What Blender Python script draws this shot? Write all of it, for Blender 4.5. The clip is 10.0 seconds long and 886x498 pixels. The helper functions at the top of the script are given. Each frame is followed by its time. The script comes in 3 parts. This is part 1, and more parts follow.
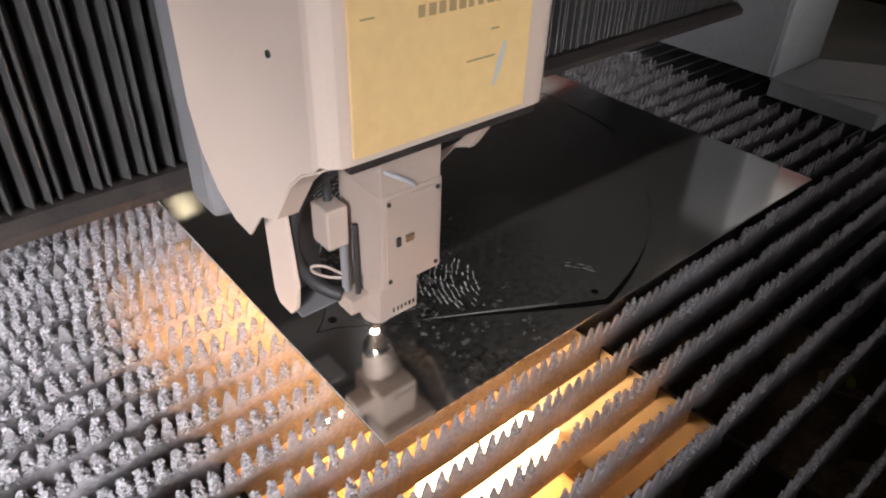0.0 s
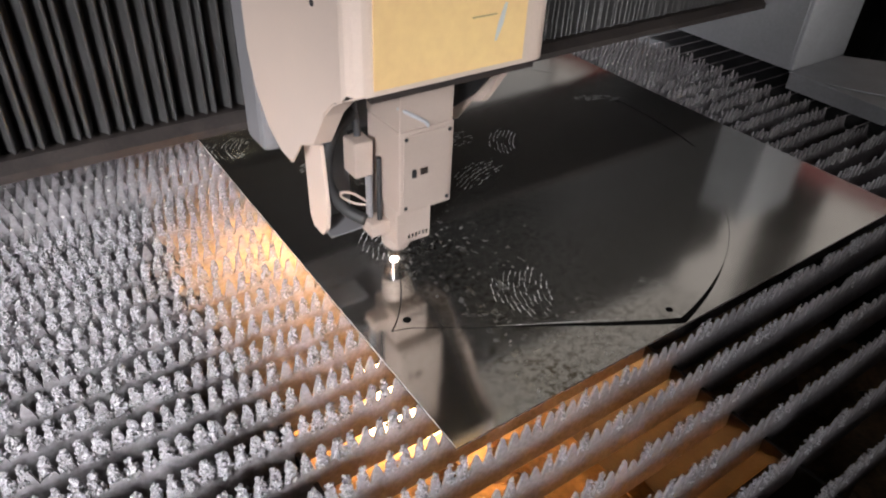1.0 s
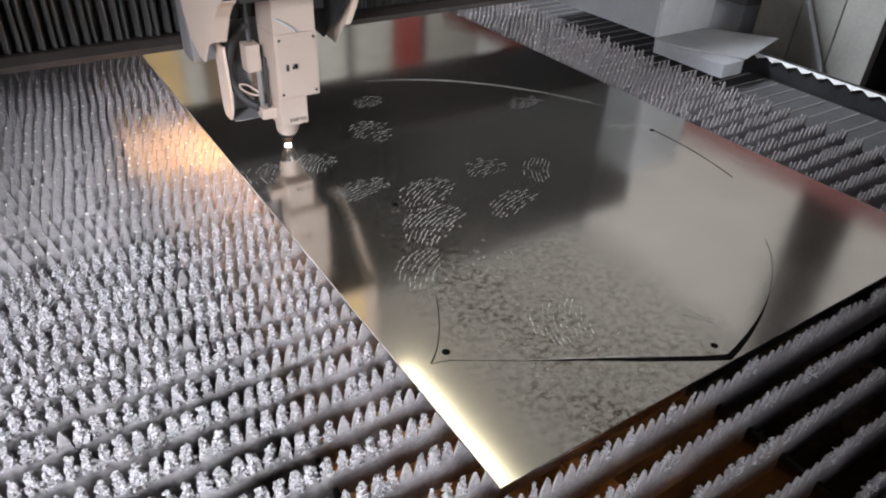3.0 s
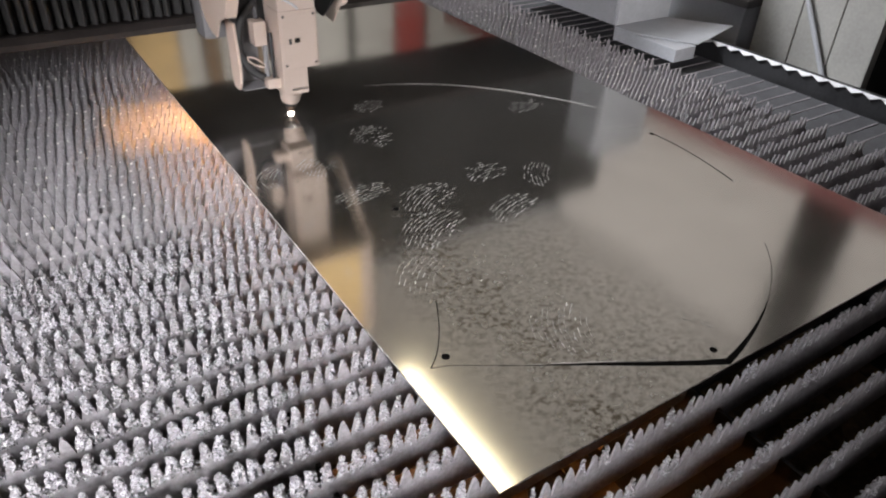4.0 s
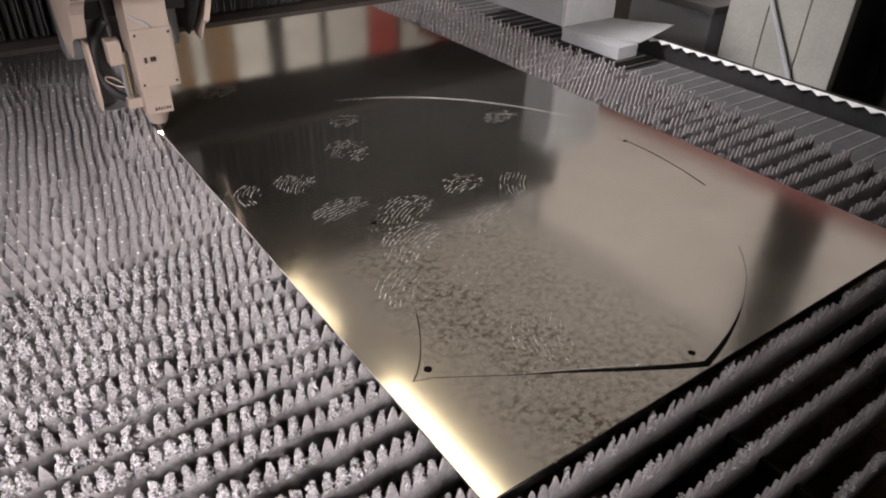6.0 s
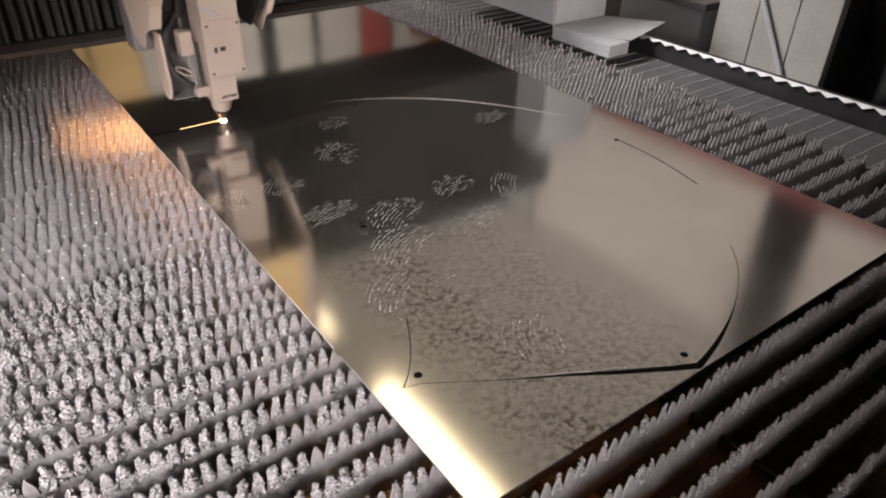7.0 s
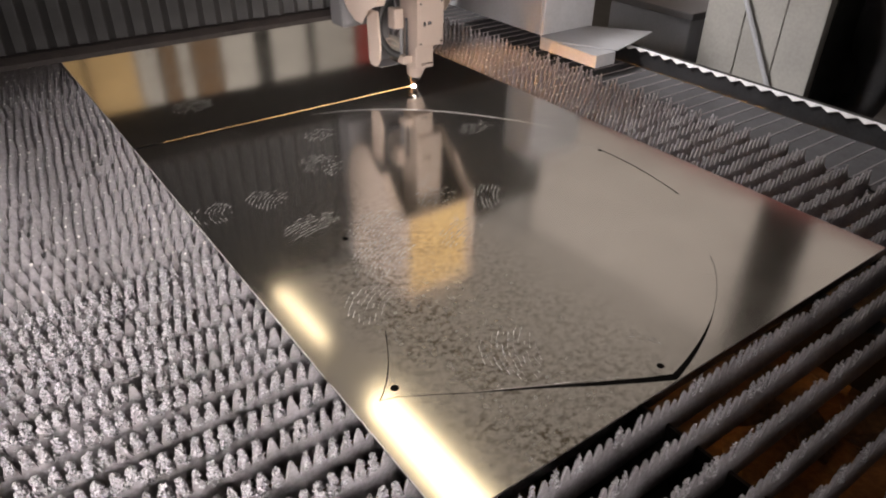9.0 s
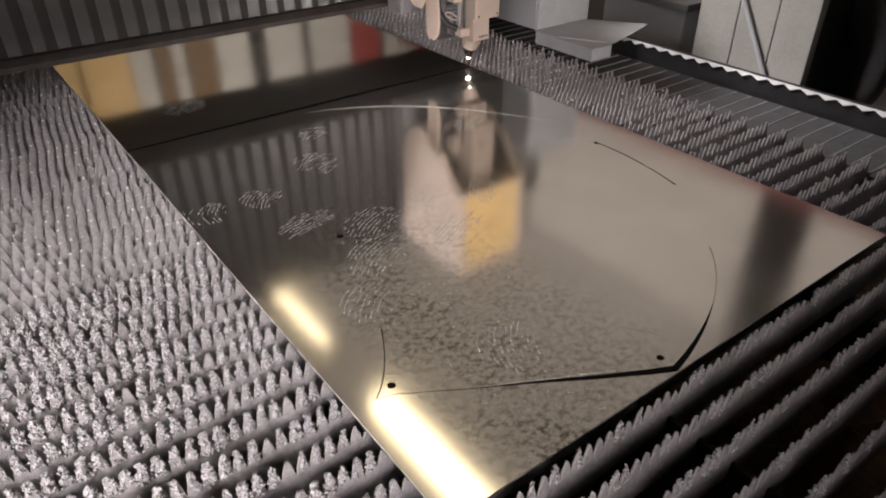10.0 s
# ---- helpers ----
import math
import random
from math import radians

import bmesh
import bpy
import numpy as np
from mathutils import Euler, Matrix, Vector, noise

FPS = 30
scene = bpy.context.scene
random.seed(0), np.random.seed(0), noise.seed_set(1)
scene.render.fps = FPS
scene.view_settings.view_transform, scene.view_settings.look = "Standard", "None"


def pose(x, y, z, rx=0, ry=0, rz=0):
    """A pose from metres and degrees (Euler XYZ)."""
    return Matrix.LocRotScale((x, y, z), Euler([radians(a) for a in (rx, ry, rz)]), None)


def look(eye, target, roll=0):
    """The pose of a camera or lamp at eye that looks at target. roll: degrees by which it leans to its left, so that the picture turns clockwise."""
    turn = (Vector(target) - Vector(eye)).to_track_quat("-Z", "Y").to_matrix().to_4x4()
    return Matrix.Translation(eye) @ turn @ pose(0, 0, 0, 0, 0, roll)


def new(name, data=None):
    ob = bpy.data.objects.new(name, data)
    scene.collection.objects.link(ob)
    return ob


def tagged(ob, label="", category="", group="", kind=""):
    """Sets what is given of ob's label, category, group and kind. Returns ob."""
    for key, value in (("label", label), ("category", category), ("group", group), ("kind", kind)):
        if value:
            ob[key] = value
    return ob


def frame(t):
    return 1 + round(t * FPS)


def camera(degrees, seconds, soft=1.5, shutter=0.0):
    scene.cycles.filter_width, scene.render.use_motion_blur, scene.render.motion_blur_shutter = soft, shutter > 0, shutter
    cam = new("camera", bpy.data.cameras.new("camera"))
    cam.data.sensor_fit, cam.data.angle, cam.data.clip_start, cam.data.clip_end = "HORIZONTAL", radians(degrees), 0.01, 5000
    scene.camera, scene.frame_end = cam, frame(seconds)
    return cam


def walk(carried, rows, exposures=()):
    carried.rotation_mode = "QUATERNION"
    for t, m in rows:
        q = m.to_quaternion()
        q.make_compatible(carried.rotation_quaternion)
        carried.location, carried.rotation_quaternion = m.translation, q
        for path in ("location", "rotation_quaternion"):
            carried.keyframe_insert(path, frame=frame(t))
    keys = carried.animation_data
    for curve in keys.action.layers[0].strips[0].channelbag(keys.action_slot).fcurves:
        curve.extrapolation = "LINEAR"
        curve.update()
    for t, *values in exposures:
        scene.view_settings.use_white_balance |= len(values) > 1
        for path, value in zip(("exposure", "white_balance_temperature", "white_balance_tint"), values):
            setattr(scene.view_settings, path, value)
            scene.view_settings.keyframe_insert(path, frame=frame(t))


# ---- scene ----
LENS = 65.3
cam = camera(LENS, 10.0, soft=2.0, shutter=0.4)
PATH = [
    (0, (-0.289, -0.419, 0.628), (0.786, 0.812, -0.525), 2.0),
    (0.5, (-0.308, -0.431, 0.617), (0.705, 0.875, -0.509), 1.7),
    (1, (-0.319, -0.393, 0.645), (0.637, 0.916, -0.527), 2.8),
    (1.5, (-0.316, -0.388, 0.649), (0.639, 0.957, -0.482), 1.7),
    (2, (-0.332, -0.366, 0.651), (0.601, 0.999, -0.475), 2.0),
    (2.5, (-0.339, -0.358, 0.644), (0.601, 1.005, -0.478), 2.8),
    (4, (-0.335, -0.361, 0.652), (0.598, 1.01, -0.466), 2.4),
    (4.5, (-0.337, -0.364, 0.655), (0.606, 1.006, -0.457), 2.4),
    (5, (-0.335, -0.365, 0.651), (0.63, 1.003, -0.445), 2.5),
    (5.5, (-0.337, -0.366, 0.657), (0.642, 0.994, -0.434), 2.1),
    (7, (-0.319, -0.359, 0.659), (0.678, 0.985, -0.437), 1.2),
    (7.5, (-0.31, -0.365, 0.662), (0.688, 0.977, -0.435), 1.2),
    (8, (-0.304, -0.368, 0.657), (0.693, 0.978, -0.435), 1.1),
    (8.5, (-0.296, -0.372, 0.662), (0.712, 0.978, -0.415), 1.0),
    (9, (-0.295, -0.377, 0.67), (0.713, 0.973, -0.409), 1.0),
    (9.5, (-0.291, -0.376, 0.662), (0.721, 0.969, -0.418), 1.0),
    (10, (-0.284, -0.376, 0.658), (0.722, 0.974, -0.423), -0.2),
]
EXPOSURES = [(0, -0.14, 6500, 14), (0.6, -0.08, 6500, 14), (1.0, -0.12, 6500, 13), (1.6, 0.02, 6500, 12), (2.2, 0.12, 6250, 11), (2.7, 0.12, 6250, 11), (5.0, 0.0, 6850, 16), (7.0, -0.05, 7150, 18), (10, -0.1, 7150, 18)]
walk(cam, [(t, look(eye, target, roll)) for t, eye, target, roll in PATH], EXPOSURES)

# ---- world and lamps ----
world = bpy.data.worlds.new("hall_light")
scene.world = world
world.use_nodes = True
world.node_tree.nodes["Background"].inputs[0].default_value = (0.75, 0.85, 1.0, 1)
world.node_tree.nodes["Background"].inputs[1].default_value = 0.02


def area(name, size_x, size_y, power, color, m, spread=180):
    lamp = bpy.data.lights.new(name, "AREA")
    lamp.shape, lamp.size, lamp.size_y, lamp.energy, lamp.color = "RECTANGLE", size_x, size_y, power, color
    lamp.spread = radians(spread)
    ob = new(name, lamp)
    ob.matrix_world = m
    return ob


# five unseen lamps, added to light the left bed, head, carriage and far boards
area("left_bed_fill", 0.7, 0.5, 6.0, (0.95, 0.97, 1.0), look((-2.3, -1.75, 1.55), (-0.44, 0.27, 0)), 29)
area("low_left_fill", 0.8, 0.6, 5.0, (0.96, 0.96, 1.0), look((-1.95, -1.45, 0.90), (-0.36, 0.28, 0)), 38)
area("head_front_fill", 0.8, 0.6, 5.6, (0.98, 0.96, 0.93), look((0.3, -3.0, 0.85), (1.0, 1.2, 0.75)), 32)
area("carriage_fill", 1.2, 0.9, 13, (0.91, 0.95, 1.0), look((-1.0, 2.7, 3.5), (1.75, 1.10, 0)), 32)
area("far_boards_fill", 3.0, 1.2, 40, (1.0, 0.97, 0.92), look((2.6, 6.2, 4.3), (2.6, 8.0, 1.6)), 120)


# ---- materials ----
def material(name, color, rough=0.5, metal=0.0, vary=0.25, scale=20.0, bump=0.2, bump_scale=120.0, tint=None, rough_vary=0.15, spec=0.5):
    """A surface with large stains, fine grain and a fine relief."""
    m = bpy.data.materials.new(name)
    m.use_nodes = True
    t = m.node_tree
    b = t.nodes["Principled BSDF"]
    co = t.nodes.new("ShaderNodeTexCoord")
    big = t.nodes.new("ShaderNodeTexNoise")
    big.inputs["Scale"].default_value, big.inputs["Detail"].default_value = scale, 5
    fine = t.nodes.new("ShaderNodeTexNoise")
    fine.inputs["Scale"].default_value, fine.inputs["Detail"].default_value = bump_scale, 4
    t.links.new(co.outputs["Object"], big.inputs["Vector"])
    t.links.new(co.outputs["Object"], fine.inputs["Vector"])
    mix = t.nodes.new("ShaderNodeMath")
    mix.operation = "MULTIPLY_ADD"
    mix.inputs[1].default_value = 0.4
    t.links.new(fine.outputs["Fac"], mix.inputs[0])
    half = t.nodes.new("ShaderNodeMath")
    half.operation = "MULTIPLY"
    half.inputs[1].default_value = 0.6
    t.links.new(big.outputs["Fac"], half.inputs[0])
    t.links.new(half.outputs[0], mix.inputs[2])
    ramp = t.nodes.new("ShaderNodeValToRGB")
    ramp.color_ramp.elements[0].position, ramp.color_ramp.elements[1].position = 0.3, 0.7
    lo = tint or color
    ramp.color_ramp.elements[0].color = (*[c * (1 - vary) for c in lo], 1)
    ramp.color_ramp.elements[1].color = (*[min(1, c * (1 + vary)) for c in color], 1)
    t.links.new(mix.outputs[0], ramp.inputs["Fac"])
    t.links.new(ramp.outputs["Color"], b.inputs["Base Color"])
    rr = t.nodes.new("ShaderNodeMapRange")
    rr.inputs["From Min"].default_value, rr.inputs["From Max"].default_value = 0.3, 0.7
    rr.inputs["To Min"].default_value, rr.inputs["To Max"].default_value = max(0.02, rough - rough_vary), min(1, rough + rough_vary)
    t.links.new(mix.outputs[0], rr.inputs["Value"])
    t.links.new(rr.outputs[0], b.inputs["Roughness"])
    b.inputs["Metallic"].default_value = metal
    b.inputs["Specular IOR Level"].default_value = spec
    if bump:
        bp = t.nodes.new("ShaderNodeBump")
        bp.inputs["Strength"].default_value, bp.inputs["Distance"].default_value = bump, 0.002
        t.links.new(fine.outputs["Fac"], bp.inputs["Height"])
        t.links.new(bp.outputs["Normal"], b.inputs["Normal"])
    return m


def glowing(name, color, strength):
    m = bpy.data.materials.new(name)
    m.use_nodes = True
    b = m.node_tree.nodes["Principled BSDF"]
    b.inputs["Base Color"].default_value = (0.8, 0.8, 0.8, 1)
    b.inputs["Emission Color"].default_value = (*color, 1)
    b.inputs["Emission Strength"].default_value = strength
    return m


def sheet_material():
    """Oiled steel: a mirror under a thin dull film, mottled where it was walked on."""
    m = bpy.data.materials.new("oiled_sheet_steel")
    m.use_nodes = True
    t = m.node_tree
    n, l = t.nodes, t.links
    sharp = n["Principled BSDF"]
    dull = n.new("ShaderNodeBsdfPrincipled")
    co = n.new("ShaderNodeTexCoord")

    def cloud(scale, detail, rough):
        c = n.new("ShaderNodeTexNoise")
        c.inputs["Scale"].default_value, c.inputs["Detail"].default_value, c.inputs["Roughness"].default_value = scale, detail, rough
        l.new(co.outputs["Object"], c.inputs["Vector"])
        return c.outputs["Fac"]

    def ranged(value, a, b, c, d):
        r = n.new("ShaderNodeMapRange")
        for key, v in zip(("From Min", "From Max", "To Min", "To Max"), (a, b, c, d)):
            r.inputs[key].default_value = v
        l.new(value, r.inputs["Value"])
        return r.outputs[0]

    def math_node(op, x, y):
        k = n.new("ShaderNodeMath")
        k.operation = op
        for slot, v in zip(k.inputs, (x, y)):
            if isinstance(v, float):
                slot.default_value = v
            else:
                l.new(v, slot)
        return k.outputs[0]

    sep = n.new("ShaderNodeSeparateXYZ")
    l.new(co.outputs["Object"], sep.inputs[0])
    film = cloud(2.6, 4, 0.6)
    walked = math_node("MULTIPLY", math_node("MULTIPLY", ranged(sep.outputs["X"], 0.50, 0.20, 0.0, 1.0), ranged(sep.outputs["X"], 0.06, 0.16, 0.08, 1.0)), ranged(sep.outputs["Y"], 0.85, 0.35, 0.25, 1.0))
    grain = ranged(cloud(62, 5, 0.7), 0.40, 0.64, 0.0, 1.0)
    blot = ranged(cloud(32, 3, 0.6), 0.42, 0.60, 0.0, 1.0)
    mott = math_node("MULTIPLY", walked, math_node("MULTIPLY", grain, math_node("ADD", 0.35, blot)))
    flecks = math_node("MULTIPLY", walked, math_node("MULTIPLY", ranged(cloud(92, 4, 0.6), 0.53, 0.66, 0.0, 1.0), ranged(cloud(13, 3, 0.6), 0.40, 0.56, 0.1, 1.0)))
    fac = math_node("ADD", math_node("MULTIPLY", mott, 0.26), ranged(film, 0.3, 0.7, 0.05, 0.20))
    # smeared oil: streaks that lie across the sheet
    turned = n.new("ShaderNodeMapping")
    turned.inputs["Rotation"].default_value = (0, 0, radians(37))
    turned.inputs["Scale"].default_value = (80, 98, 1)
    l.new(co.outputs["Object"], turned.inputs["Vector"])
    smear = n.new("ShaderNodeTexNoise")
    smear.inputs["Scale"].default_value, smear.inputs["Detail"].default_value, smear.inputs["Roughness"].default_value = 1.0, 4, 0.65
    l.new(turned.outputs[0], smear.inputs["Vector"])
    patchy = math_node("MULTIPLY", walked, ranged(cloud(9, 3, 0.6), 0.36, 0.58, 0.30, 1.0))
    dark = math_node("MULTIPLY", patchy, ranged(smear.outputs["Fac"], 0.47, 0.60, 0.0, 1.0))
    for node, clean, oily, rough in ((sharp, (0.80, 0.79, 0.765), (0.25, 0.22, 0.175), 0.12), (dull, (0.56, 0.55, 0.52), (0.27, 0.24, 0.20), 0.46)):
        tone = n.new("ShaderNodeMix")
        tone.data_type = "RGBA"
        for slot in tone.inputs:
            if slot.name == "Factor" and slot.type == "VALUE":
                l.new(dark, slot)
            elif slot.type == "RGBA":
                slot.default_value = (*(clean if slot.name == "A" else oily), 1)
        l.new([o for o in tone.outputs if o.type == "RGBA"][0], node.inputs["Base Color"])
        node.inputs["Metallic"].default_value = 1.0
        node.inputs["Roughness"].default_value = rough
    l.new(ranged(film, 0.3, 0.7, 0.09, 0.14), sharp.inputs["Roughness"])
    bp = n.new("ShaderNodeBump")
    bp.inputs["Strength"].default_value, bp.inputs["Distance"].default_value = 0.035, 0.01
    l.new(cloud(4.0, 2, 0.5), bp.inputs["Height"])
    l.new(bp.outputs["Normal"], sharp.inputs["Normal"])
    mix = n.new("ShaderNodeMixShader")
    l.new(fac, mix.inputs[0])
    l.new(sharp.outputs[0], mix.inputs[1])
    l.new(dull.outputs[0], mix.inputs[2])
    dust = n.new("ShaderNodeBsdfDiffuse")
    dust.inputs["Color"].default_value = (0.60, 0.58, 0.54, 1)
    dusty = n.new("ShaderNodeMixShader")
    l.new(math_node("MULTIPLY", flecks, 0.25), dusty.inputs[0])
    l.new(mix.outputs[0], dusty.inputs[1])
    l.new(dust.outputs[0], dusty.inputs[2])
    l.new(dusty.outputs[0], n["Material Output"].inputs["Surface"])
    return m


STEEL = sheet_material()
SLAT = material("scorched_slat_steel", (0.315, 0.296, 0.306), 0.85, 0.0, 0.3, 9, 0.35, 160, (0.22, 0.203, 0.204), spec=0.12)
SLAG = material("grey_slag_crust", (0.43, 0.415, 0.43), 0.75, 0.0, 0.6, 320, 1.0, 700, (0.11, 0.10, 0.095), spec=0.3)
BEADS = material("pale_metal_beads", (0.60, 0.57, 0.55), 0.5, 0.1, 0.3, 200, 0.3, 500)
BEIGE = material("beige_powder_coat", (0.62, 0.50, 0.42), 0.42, 0, 0.06, 6, 0.05, 300)
GREYCOAT = material("grey_powder_coat", (0.19, 0.185, 0.19), 0.5, 0, 0.12, 6, 0.05, 300)
YELLOW = material("worn_yellow_plate", (0.86, 0.62, 0.28), 0.42, 0, 0.07, 9, 0.03, 60, (0.84, 0.56, 0.27))
HEADMETAL = material("grey_anodised_aluminium", (0.504, 0.41, 0.348), 0.42, 0.25, 0.06, 12, 0.05, 300)
DARKMETAL = material("dark_machine_steel", (0.05, 0.05, 0.052), 0.45, 0.5, 0.3, 10, 0.2, 100)
ENDPLATE = material("dark_end_plate_steel", (0.085, 0.085, 0.09), 0.8, 0, 0.4, 25, 0.4, 120)
BLACK = material("black_rubber", (0.02, 0.02, 0.02), 0.6, 0, 0.3, 20, 0.1, 200)
BELLOWS = material("grey_bellows_cloth", (0.052, 0.051, 0.05), 0.42, 0, 0.25, 30, 0.15, 400, (0.042, 0.04, 0.039))
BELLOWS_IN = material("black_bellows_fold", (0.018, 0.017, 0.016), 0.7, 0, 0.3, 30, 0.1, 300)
RUST = material("rusty_rail", (0.042, 0.034, 0.03), 0.6, 0.3, 0.4, 30, 0.4, 150, (0.036, 0.03, 0.03))
COPPER = material("copper_nozzle", (0.80, 0.62, 0.50), 0.2, 1.0, 0.1, 40, 0.0)
CHROME = material("bright_steel", (0.75, 0.74, 0.72), 0.2, 1.0, 0.05, 40, 0.0)
WHITEPAINT = material("dusty_white_paint", (0.62, 0.62, 0.62), 0.55, 0, 0.12, 8, 0.1, 120)
BRACKET = material("dusty_pale_grey_paint", (0.46, 0.47, 0.49), 0.5, 0, 0.18, 14, 0.15, 120)
GREYPAINT = material("dusty_grey_paint", (0.45, 0.46, 0.48), 0.55, 0, 0.15, 8, 0.1, 120)
CONCRETE = material("concrete_floor", (0.16, 0.155, 0.15), 0.8, 0, 0.35, 3, 0.4, 60)
WALLPAINT = material("pale_wall_paint", (0.62, 0.61, 0.57), 0.8, 0, 0.06, 1.5, 0.1, 50)
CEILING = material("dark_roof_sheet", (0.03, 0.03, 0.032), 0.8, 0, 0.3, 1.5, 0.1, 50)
RED = material("red_painted_steel", (0.42, 0.06, 0.05), 0.5, 0, 0.15, 5, 0.1, 80)
BROWN = material("brown_board", (0.20, 0.12, 0.06), 0.7, 0, 0.2, 4, 0.1, 60)
TRAY = material("rusty_slag_tray", (0.19, 0.12, 0.065), 0.85, 0.1, 0.5, 12, 0.6, 90, (0.08, 0.055, 0.035))
KERF = material("burnt_kerf", (0.008, 0.0075, 0.007), 0.95, 0, 0.2, 60, 0.0, spec=0.05)
DUST = material("dried_grey_dust", (0.54, 0.54, 0.52), 0.8, 0, 0.2, 150, 0.0)
EDGEGLINT = material("pale_edge_glint", (0.78, 0.77, 0.74), 0.5, 0, 0.1, 80, 0.0)
PANEL = material("dusty_cream_panel", (0.36, 0.35, 0.32), 0.6, 0, 0.18, 7, 0.15, 90)
PRINT = material("grey_label_ink", (0.42, 0.30, 0.15), 0.6, 0, 0.1, 50, 0.0)
DUCT = material("dusty_grey_rubber", (0.15, 0.15, 0.155), 0.6, 0, 0.25, 10, 0.2, 60)
LEAF = material("green_paint_chip", (0.30, 0.36, 0.06), 0.6, 0, 0.2, 50, 0.0)
LASER = glowing("white_hot_tip", (1.0, 0.92, 0.85), 32)
JET = glowing("burning_sparks", (1.0, 0.46, 0.13), 250)
SPLASH = glowing("glowing_slag_splash", (1.0, 0.54, 0.19), 62)
SPARK = glowing("flying_spark", (1.0, 0.70, 0.40), 5)
KERFGLOW_WHITE = glowing("white_spark_light_in_kerf", (1.0, 0.86, 0.70), 1.5)
KERFGLOW = glowing("spark_light_in_kerf", (1.0, 0.55, 0.19), 2.6)
TUBE = glowing("warm_lamp_tube", (1.0, 0.87, 0.58), 5.5)
WINDOW = glowing("dull_window_pane", (0.86, 0.80, 0.74), 0.36)
WINDOW_DIM = glowing("reflection_fade_pane", (0.80, 0.80, 0.78), 0.23)
ROOFGLOW = glowing("dim_roof_glow", (0.84, 0.79, 0.71), 0.155)


# ---- mesh helpers ----
def link_mesh(name, bm, mat, parent=None, label="", m=None):
    me = bpy.data.meshes.new(name)
    bm.to_mesh(me)
    bm.free()
    me.materials.append(mat)
    ob = new(name, me)
    if parent:
        ob.parent = parent
    if m is not None:
        ob.matrix_basis = m
    if label:
        ob["label"] = label
    return ob


def part(name, bm, mat, parent, label="", m=None):
    return link_mesh(name, bm, mat, parent, label, m)


def thing(name, label, category, group="", kind="", m=None):
    ob = new(name)
    ob.empty_display_size = 0.05
    if m is not None:
        ob.matrix_basis = m
    return tagged(ob, label, category, group, kind)


def box(bm, x0, x1, y0, y1, z0, z1, bevel=0.0):
    made = bmesh.ops.create_cube(bm, size=1)
    for v in made["verts"]:
        v.co = Vector(((x0 + x1) / 2 + v.co.x * (x1 - x0), (y0 + y1) / 2 + v.co.y * (y1 - y0), (z0 + z1) / 2 + v.co.z * (z1 - z0)))
    if bevel:
        edges = list({e for v in made["verts"] for e in v.link_edges})
        bmesh.ops.bevel(bm, geom=edges, offset=bevel, segments=2, affect="EDGES", profile=0.6)
    return bm


def boxed(*a, bevel=0.0):
    return box(bmesh.new(), *a, bevel=bevel)


def rod(bm, a, b, r0, r1=None, n=16, caps=True):
    a, b = Vector(a), Vector(b)
    made = bmesh.ops.create_cone(bm, cap_ends=caps, segments=n, radius1=r0, radius2=r0 if r1 is None else r1, depth=(b - a).length)
    m = Matrix.Translation((a + b) / 2) @ (b - a).to_track_quat("Z", "Y").to_matrix().to_4x4()
    bmesh.ops.transform(bm, matrix=m, verts=made["verts"])
    return bm


def hose(bm, pts, r, n=8):
    """A round hose along a smooth line through pts."""
    pts = [Vector(p) for p in pts]
    line = []
    for i in range(len(pts) - 1):
        p0, p1, p2, p3 = pts[max(i - 1, 0)], pts[i], pts[i + 1], pts[min(i + 2, len(pts) - 1)]
        for k in range(6):
            u = k / 6
            line.append(0.5 * (2 * p1 + (p2 - p0) * u + (2 * p0 - 5 * p1 + 4 * p2 - p3) * u * u + (3 * p1 - p0 - 3 * p2 + p3) * u ** 3))
    line.append(pts[-1])
    rings = []
    for i, p in enumerate(line):
        d = (line[min(i + 1, len(line) - 1)] - line[max(i - 1, 0)]).normalized()
        s = d.orthogonal().normalized()
        if rings:
            s = (side - d * side.dot(d)).normalized()
        side = s
        w = d.cross(s)
        rings.append([bm.verts.new(p + r * (math.cos(2 * math.pi * k / n) * s + math.sin(2 * math.pi * k / n) * w)) for k in range(n)])
    for a, b in zip(rings, rings[1:]):
        for k in range(n):
            bm.faces.new((a[k], a[(k + 1) % n], b[(k + 1) % n], b[k]))
    bm.faces.new(rings[0][::-1])
    bm.faces.new(rings[-1])
    return bm


def prism(bm, outline, axis, lo, hi):
    """Extrude a closed outline (pairs) along an axis: 0 takes pairs as y, z; 1 as x, z; 2 as x, y."""
    def at(p, d):
        return ((d, p[0], p[1]), (p[0], d, p[1]), (p[0], p[1], d))[axis]
    a = [bm.verts.new(at(p, lo)) for p in outline]
    b = [bm.verts.new(at(p, hi)) for p in outline]
    n = len(outline)
    for i in range(n):
        bm.faces.new((a[i], a[(i + 1) % n], b[(i + 1) % n], b[i]))
    bm.faces.new(a[::-1])
    bm.faces.new(b)
    bmesh.ops.recalc_face_normals(bm, faces=bm.faces)
    return bm


def smooth_all(ob):
    for p in ob.data.polygons:
        p.use_smooth = True
    return ob


